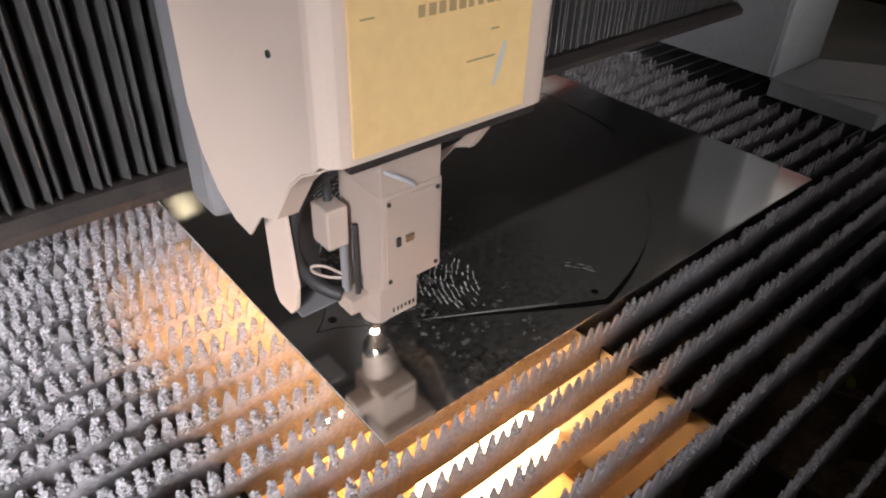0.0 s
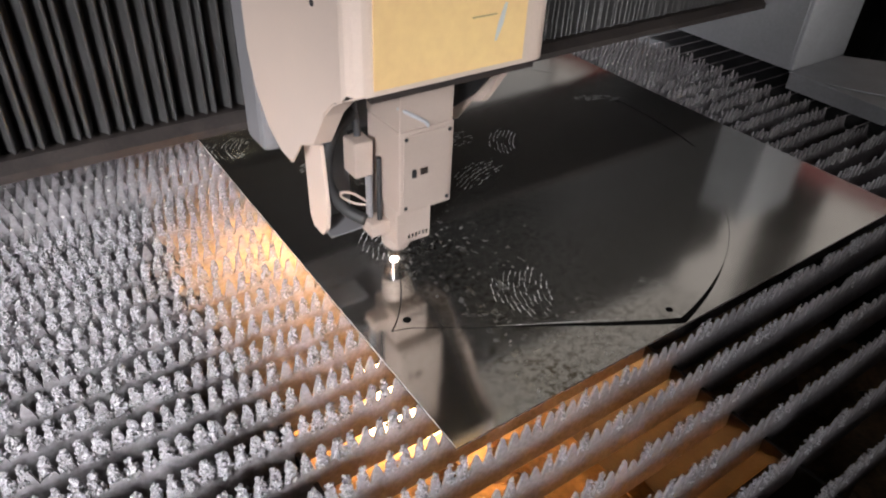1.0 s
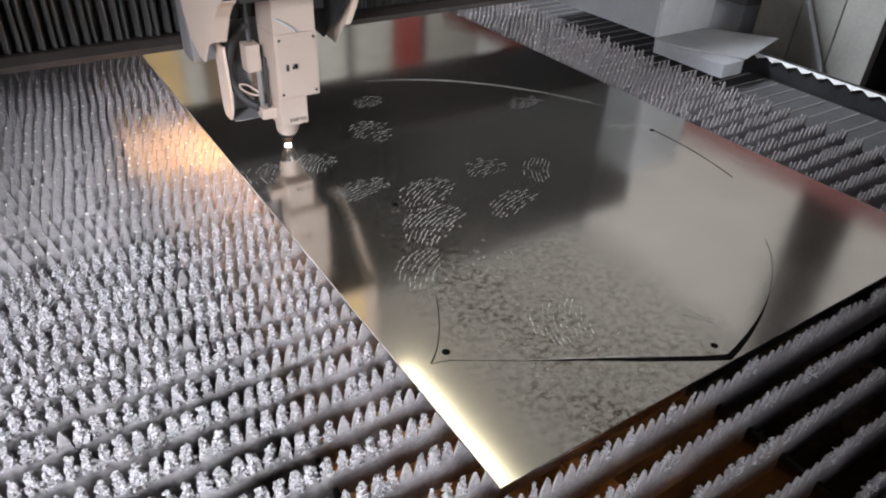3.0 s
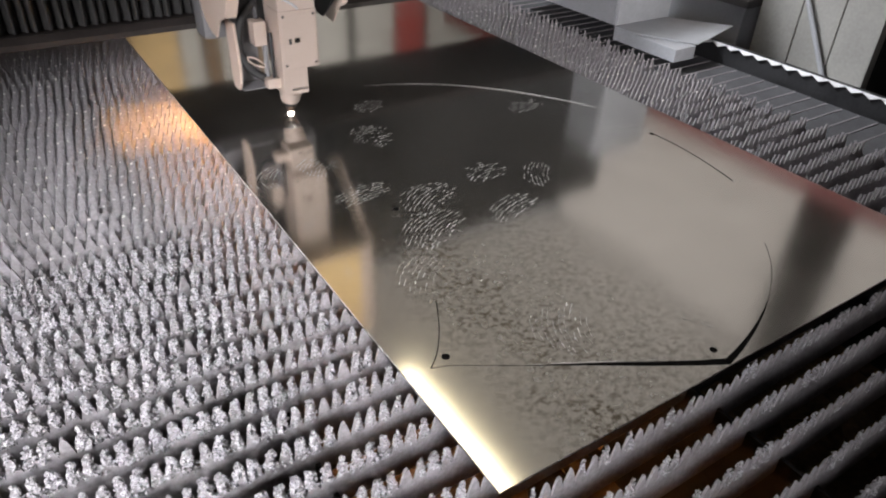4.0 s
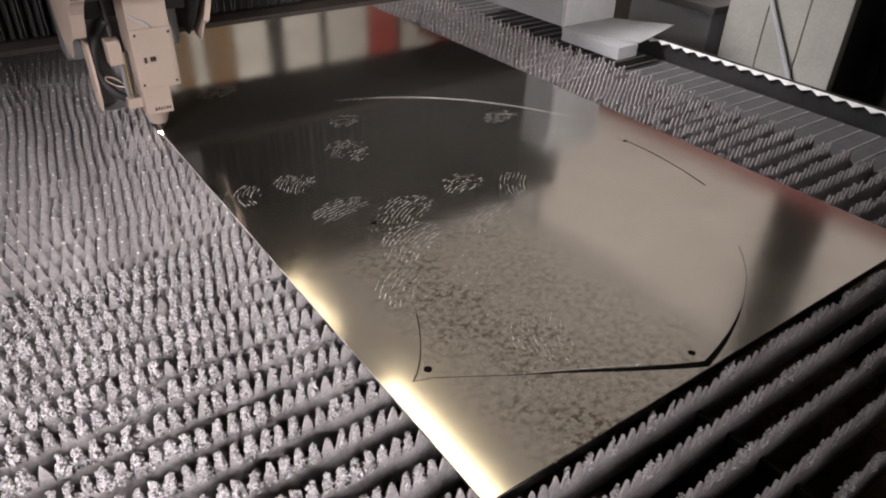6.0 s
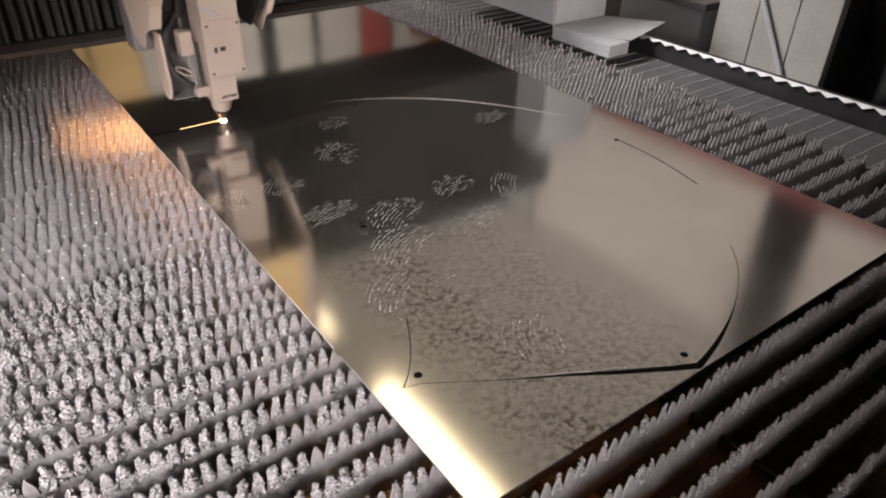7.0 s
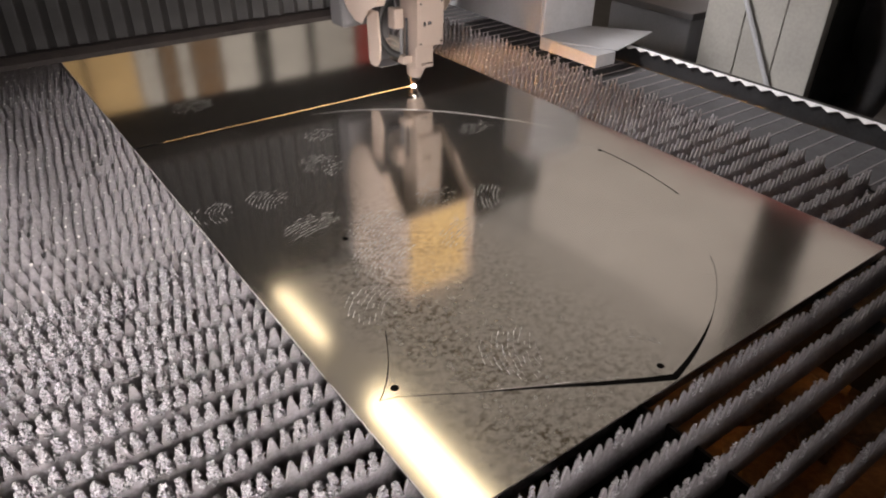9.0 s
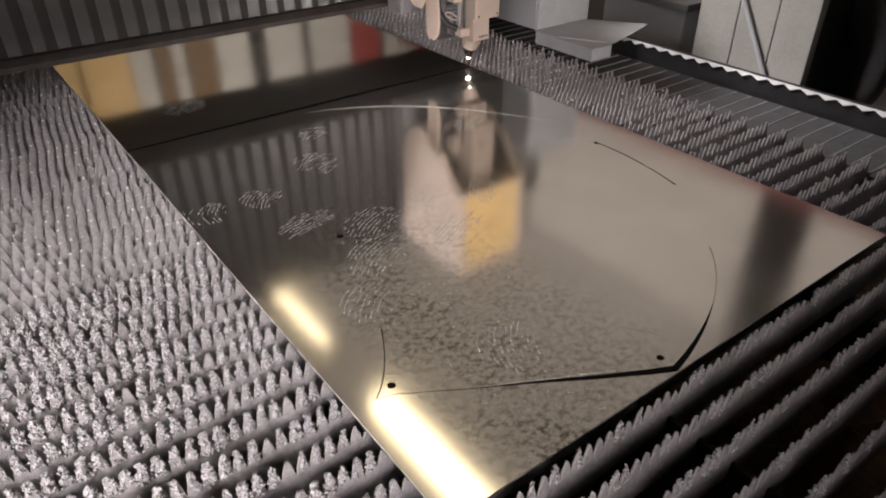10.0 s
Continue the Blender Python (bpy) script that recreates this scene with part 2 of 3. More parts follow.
# ---- the hall ----
def build_hall():
    def setting(name, bm, mat, label):
        return tagged(link_mesh(name, bm, mat), label, name.split("_")[0], kind="structure")
    setting("floor", boxed(-6, 7, -6, 10, -0.95, -0.85), CONCRETE, "dusty grey concrete workshop floor")
    setting("ceiling", boxed(-6, 7, -6, 10, 4.6, 4.7), CEILING, "dark sheet-metal workshop roof")
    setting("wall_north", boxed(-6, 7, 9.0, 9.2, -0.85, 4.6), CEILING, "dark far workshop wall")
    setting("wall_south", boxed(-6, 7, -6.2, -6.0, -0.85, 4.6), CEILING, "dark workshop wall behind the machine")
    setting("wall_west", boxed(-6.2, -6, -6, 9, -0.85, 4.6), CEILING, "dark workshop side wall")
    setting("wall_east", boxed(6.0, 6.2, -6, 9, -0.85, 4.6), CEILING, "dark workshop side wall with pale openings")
    # pale translucent panes in the east wall, parted by a dark column
    # the dimmer far pane is added to fade out the pale reflection
    for k, (y0, y1, mat) in enumerate(((2.6, 5.9, WINDOW), (5.93, 8.6, WINDOW_DIM), (-0.4, 2.08, WINDOW))):
        w = tagged(new("window_%d" % (k + 1)), "pale dusty translucent workshop window", "window", kind="structure")
        part("pane", boxed(5.94, 5.98, y0, y1, 1.0, 4.53), mat, w)
        f = bmesh.new()
        for a, b in ((y0 - 0.014, y0), (y1, y1 + 0.014)):
            box(f, 5.90, 5.998, a, b, 0.94, 4.55)
        for a, b in ((0.94, 1.0), (4.53, 4.55)):
            box(f, 5.90, 5.998, y0, y1, a, b)
        part("window_frame", f, DARKMETAL, w)
    # glowing roof panes, added so that the sheet reflects a mid grey
    sky = tagged(new("skylight"), "dim glowing roof panes added for the sheet to reflect", "skylight", kind="structure")
    for k in range(5):
        part("pane", boxed(1.6, 5.93, 2.0 + k * 0.95, 2.93 + k * 0.95, 4.56, 4.58), ROOFGLOW, sky)
    beam = thing("crash_rail", "red painted steel guard rail on posts", "rail")
    part("beam", boxed(2.55, 2.65, -1.5, 4.0, 0.66, 0.828, bevel=0.01), RED, beam)
    for y in (-1.3, 1.2, 3.7):
        part("post", boxed(2.56, 2.64, y - 0.04, y + 0.04, -0.85, 0.658, bevel=0.005), RED, beam)
    # boards leaning at the far wall
    for x, w, mat, tone in ((0.2, 0.75, YELLOW, "yellow"), (1.0, 0.5, YELLOW, "yellow"), (1.52, 0.24, WALLPAINT, "pale"), (1.80, 0.18, BROWN, "brown"), (2.0, 0.14, WALLPAINT, "pale"), (2.17, 0.34, BROWN, "brown"),
                            (2.53, 0.42, WALLPAINT, "pale"), (3.18, 0.5, WALLPAINT, "pale"), (3.80, 0.58, WALLPAINT, "pale"), (4.42, 0.45, RED, "red"), (4.95, 0.9, WALLPAINT, "pale")):
        label = tone + " board leaning at the far wall"
        ob = link_mesh("board", boxed(x, x + w, 8.0, 8.05, -0.85, 3.1, bevel=0.005), mat)
        tagged(ob, label, "board", "boards at the far wall")
    # ceiling tubes over the bed
    for y0, y1, r in ((1.30, 2.38, 0.085), (3.10, 4.85, 0.034)):
        lamp = thing("tube_lamp", "warm white hanging fluorescent tube lamp", "lamp", "tube lamps")
        part("tube", rod(bmesh.new(), (1.28, y0, 2.5), (1.28, y1, 2.5), r), TUBE, lamp)
        part("housing", boxed(1.19, 1.37, y0 - 0.03, y1 + 0.03, 2.605, 2.64, bevel=0.01), DARKMETAL, lamp)
        for y in (y0 + 0.1, y1 - 0.1):
            part("hanger", rod(bmesh.new(), (1.28, y, 2.63), (1.28, y, 4.6), 0.006, n=8), DARKMETAL, lamp)


build_hall()

# ---- the slat bed ----
PITCH, TOOTH, FIRST = 0.050, 0.019, -0.015
X_LEFT, X_TEETH, X_RIGHT = -1.25, 1.34, 1.585
Y_FRONT, Y_BACK = -0.415, 2.335


def slat_mesh(seed, y, spiky):
    """A plate on edge with sawn teeth, some broken short, and rounded worn tips."""
    rnd = random.Random(seed)
    top = [(X_LEFT, -0.045)]
    x = X_LEFT + 0.01 + rnd.uniform(0, TOOTH)
    while x < X_TEETH - TOOTH:
        worn = rnd.random()
        h = -0.0035 - (rnd.uniform(0, 0.004) if worn < 0.85 else rnd.uniform(0.004, 0.016))
        tip = rnd.uniform(0.001, 0.0016) if spiky else rnd.uniform(0.0014, 0.003)
        c = x + TOOTH / 2 + rnd.uniform(-0.0008, 0.0008)
        base = -0.034 + rnd.uniform(-0.002, 0.002)
        foot, waist = (0.0090, 0.0042) if spiky else (0.0094, 0.0056)
        top += [(c - foot, base), (c - waist, h - 0.013), (c - tip, h - 0.0015), (c + tip * 0.4, h), (c + tip, h - 0.002), (c + waist, h - 0.013), (c + foot, base - 0.001)]
        x += TOOTH
    top += [(X_TEETH, -0.050), (X_TEETH + 0.02, -0.056), (X_RIGHT, -0.056)]
    bm = bmesh.new()
    t = 0.0018
    rows = []
    for d in (-t, t):
        rows.append(([bm.verts.new((px, d, pz)) for px, pz in top], [bm.verts.new((px, d, -0.060)) for px, pz in top], [bm.verts.new((px, d, -0.081)) for px, pz in top]))
    n = len(top)
    for i in range(n - 1):
        for (a, b, c), flip in ((rows[0], False), (rows[1], True)):
            for p, q in ((a, b), (b, c)):
                f = (p[i], q[i], q[i + 1], p[i + 1])
                bm.faces.new(f[::-1] if flip else f)
        bm.faces.new((rows[0][0][i], rows[0][0][i + 1], rows[1][0][i + 1], rows[1][0][i]))
    return bm


def ball_template(subdivisions):
    bm = bmesh.new()
    bmesh.ops.create_icosphere(bm, subdivisions=subdivisions, radius=1)
    bm.verts.index_update()
    v = np.array([w.co[:] for w in bm.verts])
    f = np.array([[w.index for w in g.verts] for g in bm.faces])
    bm.free()
    return v, f


LUMP, BEAD = ball_template(2), ball_template(1)


def lumps_mesh(name, lumps, template):
    """One mesh of many knobbly lumps, each given by its centre and its three radii."""
    v, f = template
    rng = np.random.default_rng(len(lumps) + 7)
    at, size = np.array([l[0] for l in lumps]), np.array([l[1] for l in lumps])
    knob = rng.uniform(0.62, 1.32, (len(lumps), len(v), 1))
    pts = (at[:, None, :] + v[None] * size[:, None, :] * knob).reshape(-1, 3)
    pts[:, 2] = np.minimum(pts[:, 2], 0.004)
    faces = (f[None] + len(v) * np.arange(len(lumps))[:, None, None]).reshape(-1, 3)
    me = bpy.data.meshes.new(name)
    me.from_pydata(pts.tolist(), [], faces.tolist())
    return me


def slag_clump(lumps, nubs, x, rnd, r):
    """Knobbly lumps of solidified slag heaped over one tooth, with fine nubs all over."""
    n = rnd.choice((6, 7, 8))
    for k in range(n):
        u = k / (n - 1)
        s = r * (0.70 - 0.34 * u) * rnd.uniform(0.75, 1.15)
        way, out = rnd.uniform(0, 6.28), r * (0.55 - 0.42 * u)
        lumps.append(((x + out * math.cos(way), 0.7 * out * math.sin(way), -0.027 + 0.026 * u + rnd.uniform(-0.002, 0.002)), (s, s * 0.8, s * 1.15)))
    for k in range(34):
        u = rnd.random()
        s = r * rnd.uniform(0.14, 0.34)
        way, out = rnd.uniform(0, 6.28), r * (1.15 - 0.70 * u)
        nubs.append(((x + out * math.cos(way), 0.9 * out * math.sin(way), -0.030 + 0.030 * u), (s, s, s)))


def crust_part(name, lumps, template, parent, label, mat):
    me = lumps_mesh(name, lumps, template)
    me.materials.append(mat)
    ob = new(name, me)
    ob.parent = parent
    return tagged(ob, label, kind="stuff")


def build_bed():
    bed = thing("cutting_bed", "grey laser cutting bed of scorched toothed slats", "slat bed")
    y = FIRST - PITCH * 8
    while y < Y_BACK:
        rnd = random.Random(int(1000 * y) + 77)
        spiky = y > 0.70
        sl = part("slat", slat_mesh(int(1000 * y) + 5, y, spiky), SLAT, bed, m=pose(rnd.uniform(-0.004, 0.004), y, 0, rnd.uniform(-1.2, 1.2), 0, rnd.uniform(-0.1, 0.1)))
        start = X_LEFT + 0.01 + random.Random(int(1000 * y) + 5).uniform(0, TOOTH)
        lumps, nubs = [], []
        if not spiky:
            for k in range(34, 134):
                x = start + TOOTH * (k + 0.5)
                amount = 0.95 if x < -0.01 else (0.0 if y > -0.005 and x < 1.0 else (0.5 if x < 0.6 else 0.3))
                if rnd.random() < amount:
                    slag_clump(lumps, nubs, x + rnd.uniform(-0.0015, 0.0015), rnd, rnd.uniform(0.0066, 0.0098) * ((1.0 if x < -0.15 else 0.82) if x < 0 else 0.62))
            crust_part("slag_crust", lumps, LUMP, sl, "knobbly grey slag crust on the teeth", SLAG)
            crust_part("slag_grit", nubs, BEAD, sl, "fine sharp slag nubs on the teeth", SLAG)
        else:
            for k in range(34, 134):
                x = start + TOOTH * (k + 0.5)
                if (x < 0 or x > 1) and rnd.random() < 0.8:
                    s = rnd.uniform(0.0015, 0.0032)
                    lumps.append(((x + rnd.uniform(-0.001, 0.001), rnd.uniform(-0.001, 0.001), -0.006 - rnd.uniform(0, 0.014) * (rnd.random() < 0.3)), (s, s, s)))
            crust_part("bead_crust", lumps, BEAD, sl, "tiny pale metal beads on the tooth tips", BEADS)
        y += PITCH
    part("cross_bar", boxed(0.85, 0.90, Y_FRONT, Y_BACK, -0.20, -0.082), DARKMETAL, bed)
    part("cross_bar", boxed(-0.6, -0.55, Y_FRONT, Y_BACK, -0.20, -0.082), DARKMETAL, bed)
    # notched plates along the bed hold the slats and part the chutes
    # this cross plate is added to keep spark light off the front slats
    part("spark_light_baffle", boxed(-0.135, 0.369, -0.194, -0.188, -0.37, -0.083), TRAY, bed, "rusty sheet-metal plate added to block the spark light")
    for x in (-0.142, 0.370):
        part("slat_holder", boxed(x, x + 0.006, Y_FRONT, Y_BACK, -0.37, -0.056), RUST, bed, "rusty notched plate that holds the slats")
    part("side_beam", boxed(X_RIGHT + 0.012, X_RIGHT + 0.13, -1.6, 2.8, -0.40, -0.075, bevel=0.006), DARKMETAL, bed)
    part("side_beam", boxed(X_LEFT - 0.13, X_LEFT - 0.012, -1.6, 2.8, -0.40, -0.075, bevel=0.006), DARKMETAL, bed)
    # the comb that holds the slat ends, leaning outwards
    comb = [(-1.2, 0.0), (-1.2, -0.003)]
    y = FIRST - PITCH * 23.5
    while y < 2.6:
        comb += [(y, -0.003), (y + PITCH * 0.5, -0.0145)]
        y += PITCH
    comb += [(2.65, -0.003), (2.65, 0.0)]
    part("comb_rail", prism(bmesh.new(), comb, 0, -0.002, 0.002), WHITEPAINT, bed, "white notched rail holding the slat ends", m=pose(X_RIGHT + 0.026, 0, -0.002, 0, 38, 0))
    part("rail_edge", boxed(X_RIGHT + 0.027, X_RIGHT + 0.045, -1.2, 2.65, -0.0745, -0.001, bevel=0.002), DARKMETAL, bed)
    # dark plate closing the gaps between the toothless slat ends
    part("slat_end_plate", boxed(X_TEETH + 0.002, X_RIGHT + 0.011, -0.42, Y_BACK, -0.064, -0.0585), ENDPLATE, bed, "dark plate between the slat ends")
    for x in (X_LEFT - 0.07, X_RIGHT + 0.07):
        for y in (-1.5, 0.6, 2.7):
            part("leg", boxed(x - 0.05, x + 0.05, y - 0.05, y + 0.05, -0.85, -0.401, bevel=0.004), DARKMETAL, bed)
    tray = bmesh.new()
    bmesh.ops.create_grid(tray, x_segments=60, y_segments=80, size=1)
    for v in tray.verts:
        v.co = Vector((0.165 + v.co.x * 1.4, 0.5 + v.co.y * 2.0, -0.36 + 0.03 * noise.noise(Vector((v.co.x * 9, v.co.y * 12, 0))) + 0.012 * noise.noise(Vector((v.co.x * 40, v.co.y * 60, 3)))))
    smooth_all(part("slag_tray", tray, TRAY, bed, "rusty tray heaped with slag dust"))
    rnd = random.Random(4)
    for k in range(60):
        bm = bmesh.new()
        a, b = rnd.uniform(0.02, 0.06), rnd.uniform(0.015, 0.05)
        prism(bm, [(-a, -b), (a * 0.3, -b * 1.2), (a, -b * 0.2), (a * 0.7, b), (-a * 0.5, b * 0.8)], 2, -0.002, 0.002)
        ob = link_mesh("offcut", bm, TRAY, m=pose(rnd.uniform(-0.2, 1.2), rnd.uniform(-0.42, 0.2), -0.325 + 0.02 * rnd.random(), rnd.uniform(-25, 25), rnd.uniform(-25, 25), rnd.uniform(0, 360)))
        tagged(ob, "rusty steel offcut lying in the slag tray", "offcut", "offcuts in the tray")


build_bed()

# ---- the sheet ----
def strip(bm, pts, w, z=0.0):
    """A flat ribbon along pts; w is one width or one for each point."""
    ws = w if isinstance(w, (list, tuple)) else [w] * len(pts)
    rows = []
    for i, p in enumerate(pts):
        a, b = Vector(pts[max(i - 1, 0)]), Vector(pts[min(i + 1, len(pts) - 1)])
        d = (b - a).normalized()
        s = Vector((-d.y, d.x)) * ws[i] / 2
        rows.append((bm.verts.new((p[0] + s.x, p[1] + s.y, z)), bm.verts.new((p[0] - s.x, p[1] - s.y, z))))
    for (a, b), (c, d) in zip(rows, rows[1:]):
        bm.faces.new((a, b, d, c))
    bmesh.ops.recalc_face_normals(bm, faces=bm.faces)
    for f in bm.faces:
        if f.normal.z < 0:
            f.normal_flip()
    return bm


def arc(cx, cy, r, a0, a1, n=24):
    return [(cx + r * math.cos(radians(a0 + (a1 - a0) * i / n)), cy + r * math.sin(radians(a0 + (a1 - a0) * i / n))) for i in range(n + 1)]


def quad_curve(a, b, c, n=16):
    a, b, c = Vector(a), Vector(b), Vector(c)
    return [tuple((1 - u) ** 2 * a + 2 * u * (1 - u) * b + u * u * c) for u in (i / n for i in range(n + 1))]


CUT_Y = 1.205


def build_sheet():
    sheet = thing("steel_sheet", "large oiled steel sheet with boot prints and cut lines", "steel sheet")
    bm = boxed(0, 1.0, 0, 2.0, -0.003, 0.0)
    part("plate", bm, STEEL, sheet)
    top = 0.0004
    # glint along the left sheet edge, painted as a pale strip
    part("edge_glint", strip(bmesh.new(), [(0.0008, 0.002 + 0.0999 * k) for k in range(21)], [0.0007 + 0.0005 * (k % 3) for k in range(21)], 0.0006), EDGEGLINT, sheet, "thin pale strip for the glint along the sheet edge")
    for pts, w in (([(0.152, 0.145), (0.23, 0.102), (0.298, 0.062), (0.368, 0.023), (0.402, 0.006)], [0.0008, 0.004, 0.0075, 0.010, 0.012]),
                   (quad_curve((0.40, 0.006), (0.49, 0.024), (0.57, 0.064)), [0.010 - 0.009 * i / 16 for i in range(17)]),
                   (quad_curve((0.57, 0.064), (0.66, 0.11), (0.71, 0.17)), 0.0006),
                   (quad_curve((0.886, 0.595), (0.892, 0.48), (0.856, 0.352)), 0.0022),
                   (quad_curve((0.039, 0.206), (0.080, 0.235), (0.124, 0.327)), 0.0016),
                   ([(0.039, 0.206), (0.065, 0.198), (0.152, 0.145)], 0.0007)):
        part("kerf", strip(bmesh.new(), pts, w, top), KERF, sheet, "narrow dark cut line")
    # light on the raised edges of the far arc and front cut, painted pale
    part("raised_edge", strip(bmesh.new(), quad_curve((0.43, 1.170), (0.72, 1.095), (0.885, 0.757)), [0.0004 + 0.0034 * math.sin(math.pi * i / 16) for i in range(17)], 0.0012), EDGEGLINT, sheet, "sprung edge of a cut arc, its glint painted pale")
    part("raised_edge", strip(bmesh.new(), [(0.165, 0.139), (0.25, 0.0945), (0.34, 0.048)], [0.0005, 0.0015, 0.0005], 0.0012), EDGEGLINT, sheet, "sprung edge of a cut line, its glint painted pale")
    for x, y, r in ((0.069, 0.215, 0.006), (0.403, 0.033, 0.0055), (0.883, 0.596, 0.0055), (0.205, 0.592, 0.006)):
        bm = bmesh.new()
        strip(bm, arc(x, y, r / 2, 0, 360, 20), r, top)
        part("pierced_hole", bm, KERF, sheet, "small dark pierced hole")
    # boot prints: bars of dried dust in the outline of a sole
    rnd = random.Random(11)
    prints = ((0.437, 0.623, 0.052, 0.036, 10), (0.53, 0.570, 0.055, 0.028, 50), (0.28, 0.590, 0.075, 0.045, 30), (0.178, 0.665, 0.07, 0.032, 10), (0.235, 0.495, 0.075, 0.045, 30),
              (0.260, 0.174, 0.062, 0.046, 60), (0.431, 0.087, 0.026, 0.008, -55), (0.145, 0.395, 0.055, 0.035, 40), (0.39, 1.036, 0.045, 0.03, 20), (0.320, 0.893, 0.055, 0.042, 15),
              (0.157, 0.805, 0.045, 0.04, 40), (0.204, 1.384, 0.06, 0.045, 20), (0.728, 0.860, 0.055, 0.03, 10), (0.045, 0.812, 0.04, 0.05, 70), (0.40, 0.486, 0.07, 0.03, 20), (0.856, 0.630, 0.06, 0.016, -30),
              (0.322, 0.845, 0.03, 0.012, 20))
    for px, py, a, b, turn in prints:
        bm = bmesh.new()
        rows = max(2, int(2 * b / 0.0080))
        for i in range(rows):
            v = -b + (i + 0.5) * 2 * b / rows
            reach = a * math.sqrt(max(0, 1 - (v / b) ** 2)) * rnd.uniform(0.82, 1.05)
            u = -reach
            while u < reach - 0.004:
                long = rnd.uniform(0.006, 0.014)
                if rnd.random() < 0.74:
                    pts = [(u + long * k / 3, v + 0.35 * b * math.cos((u + long * k / 3) / a * 1.5) + 0.0009 * math.sin(u * 260 + i * 1.3)) for k in range(4)]
                    strip(bm, pts, [rnd.uniform(0.0004, 0.0019) for _ in pts], 0)
                u += long + rnd.uniform(0.001, 0.004)
        part("boot_print", bm, DUST, sheet, "dusty tread marks of a boot", m=pose(px, py, 0.0003, 0, 0, turn))
    return sheet


SHEET = build_sheet()

# ---- the gantry ----
D_GANTRY = 0.256
LEFT_END, RIGHT_END = -1.20, 1.36
N_PLEATS, N_STILL = 82, 56
TOP = 0.72


LEAF_DEPTH = 0.032


def pleat_mesh():
    """One leaf of the bellows: a stiff cloth plate that runs back from a rounded ridge."""
    bm = bmesh.new()
    outline = [(-0.0006, LEAF_DEPTH), (-0.0007, 0.003), (-0.0014, 0.0012), (-0.0008, 0.0), (0.0008, 0.0), (0.0014, 0.0012), (0.0007, 0.003), (0.0006, LEAF_DEPTH)]
    prism(bm, outline, 2, 0.0, TOP - 0.18)
    for v in bm.verts:
        if v.co.z < 0.01 and v.co.y < 0.01:
            v.co.z += 0.004
    return bm


def build_gantry():
    g = thing("gantry", "dark gantry beam with grey pleated bellows across the bed", "gantry")
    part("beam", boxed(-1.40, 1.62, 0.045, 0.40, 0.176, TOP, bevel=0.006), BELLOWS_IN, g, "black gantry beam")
    rail = bmesh.new()
    prism(rail, [(-0.018, 0.149), (-0.018, 0.161), (0.0, 0.173), (0.40, 0.173), (0.40, 0.149)], 0, -1.40, 1.36)
    part("bottom_rail", rail, RUST, g, "scorched rusty steel lip")
    pleats = []
    first = None
    for side in (0, 1):
        for i in range(N_PLEATS):
            if first is None:
                first = part("bellows_fold", pleat_mesh(), BELLOWS, g)
                leaves = [first]
            else:
                leaves = []
            while len(leaves) < 2:
                leaves.append(new("bellows_fold", first.data))
                leaves[-1].parent = g
            pleats.append((side, i, leaves))
    # end carriage with its bracket, over the side beam
    c = part("end_carriage", boxed(1.395, 1.64, -0.121, 0.419, 0.012, 0.46, bevel=0.006), GREYPAINT, g, "dusty pale grey end carriage")
    part("cover_strip", boxed(1.391, 1.3945, -0.111, 0.409, 0.015, 0.45), GREYPAINT, c)
    br = part("bracket", boxed(1.385, 1.475, -0.381, -0.123, -0.028, 0.012, bevel=0.002), BRACKET, g, "white sheet-metal bracket")
    plate = bmesh.new()
    prism(plate, [(1.380, -0.123), (1.383, -0.211), (1.477, -0.383), (1.56, -0.361), (1.75, -0.301), (1.62, -0.123)], 2, 0.0135, 0.0165)
    part("top_plate", plate, BRACKET, br)
    return g, pleats


GANTRY, PLEATS = build_gantry()


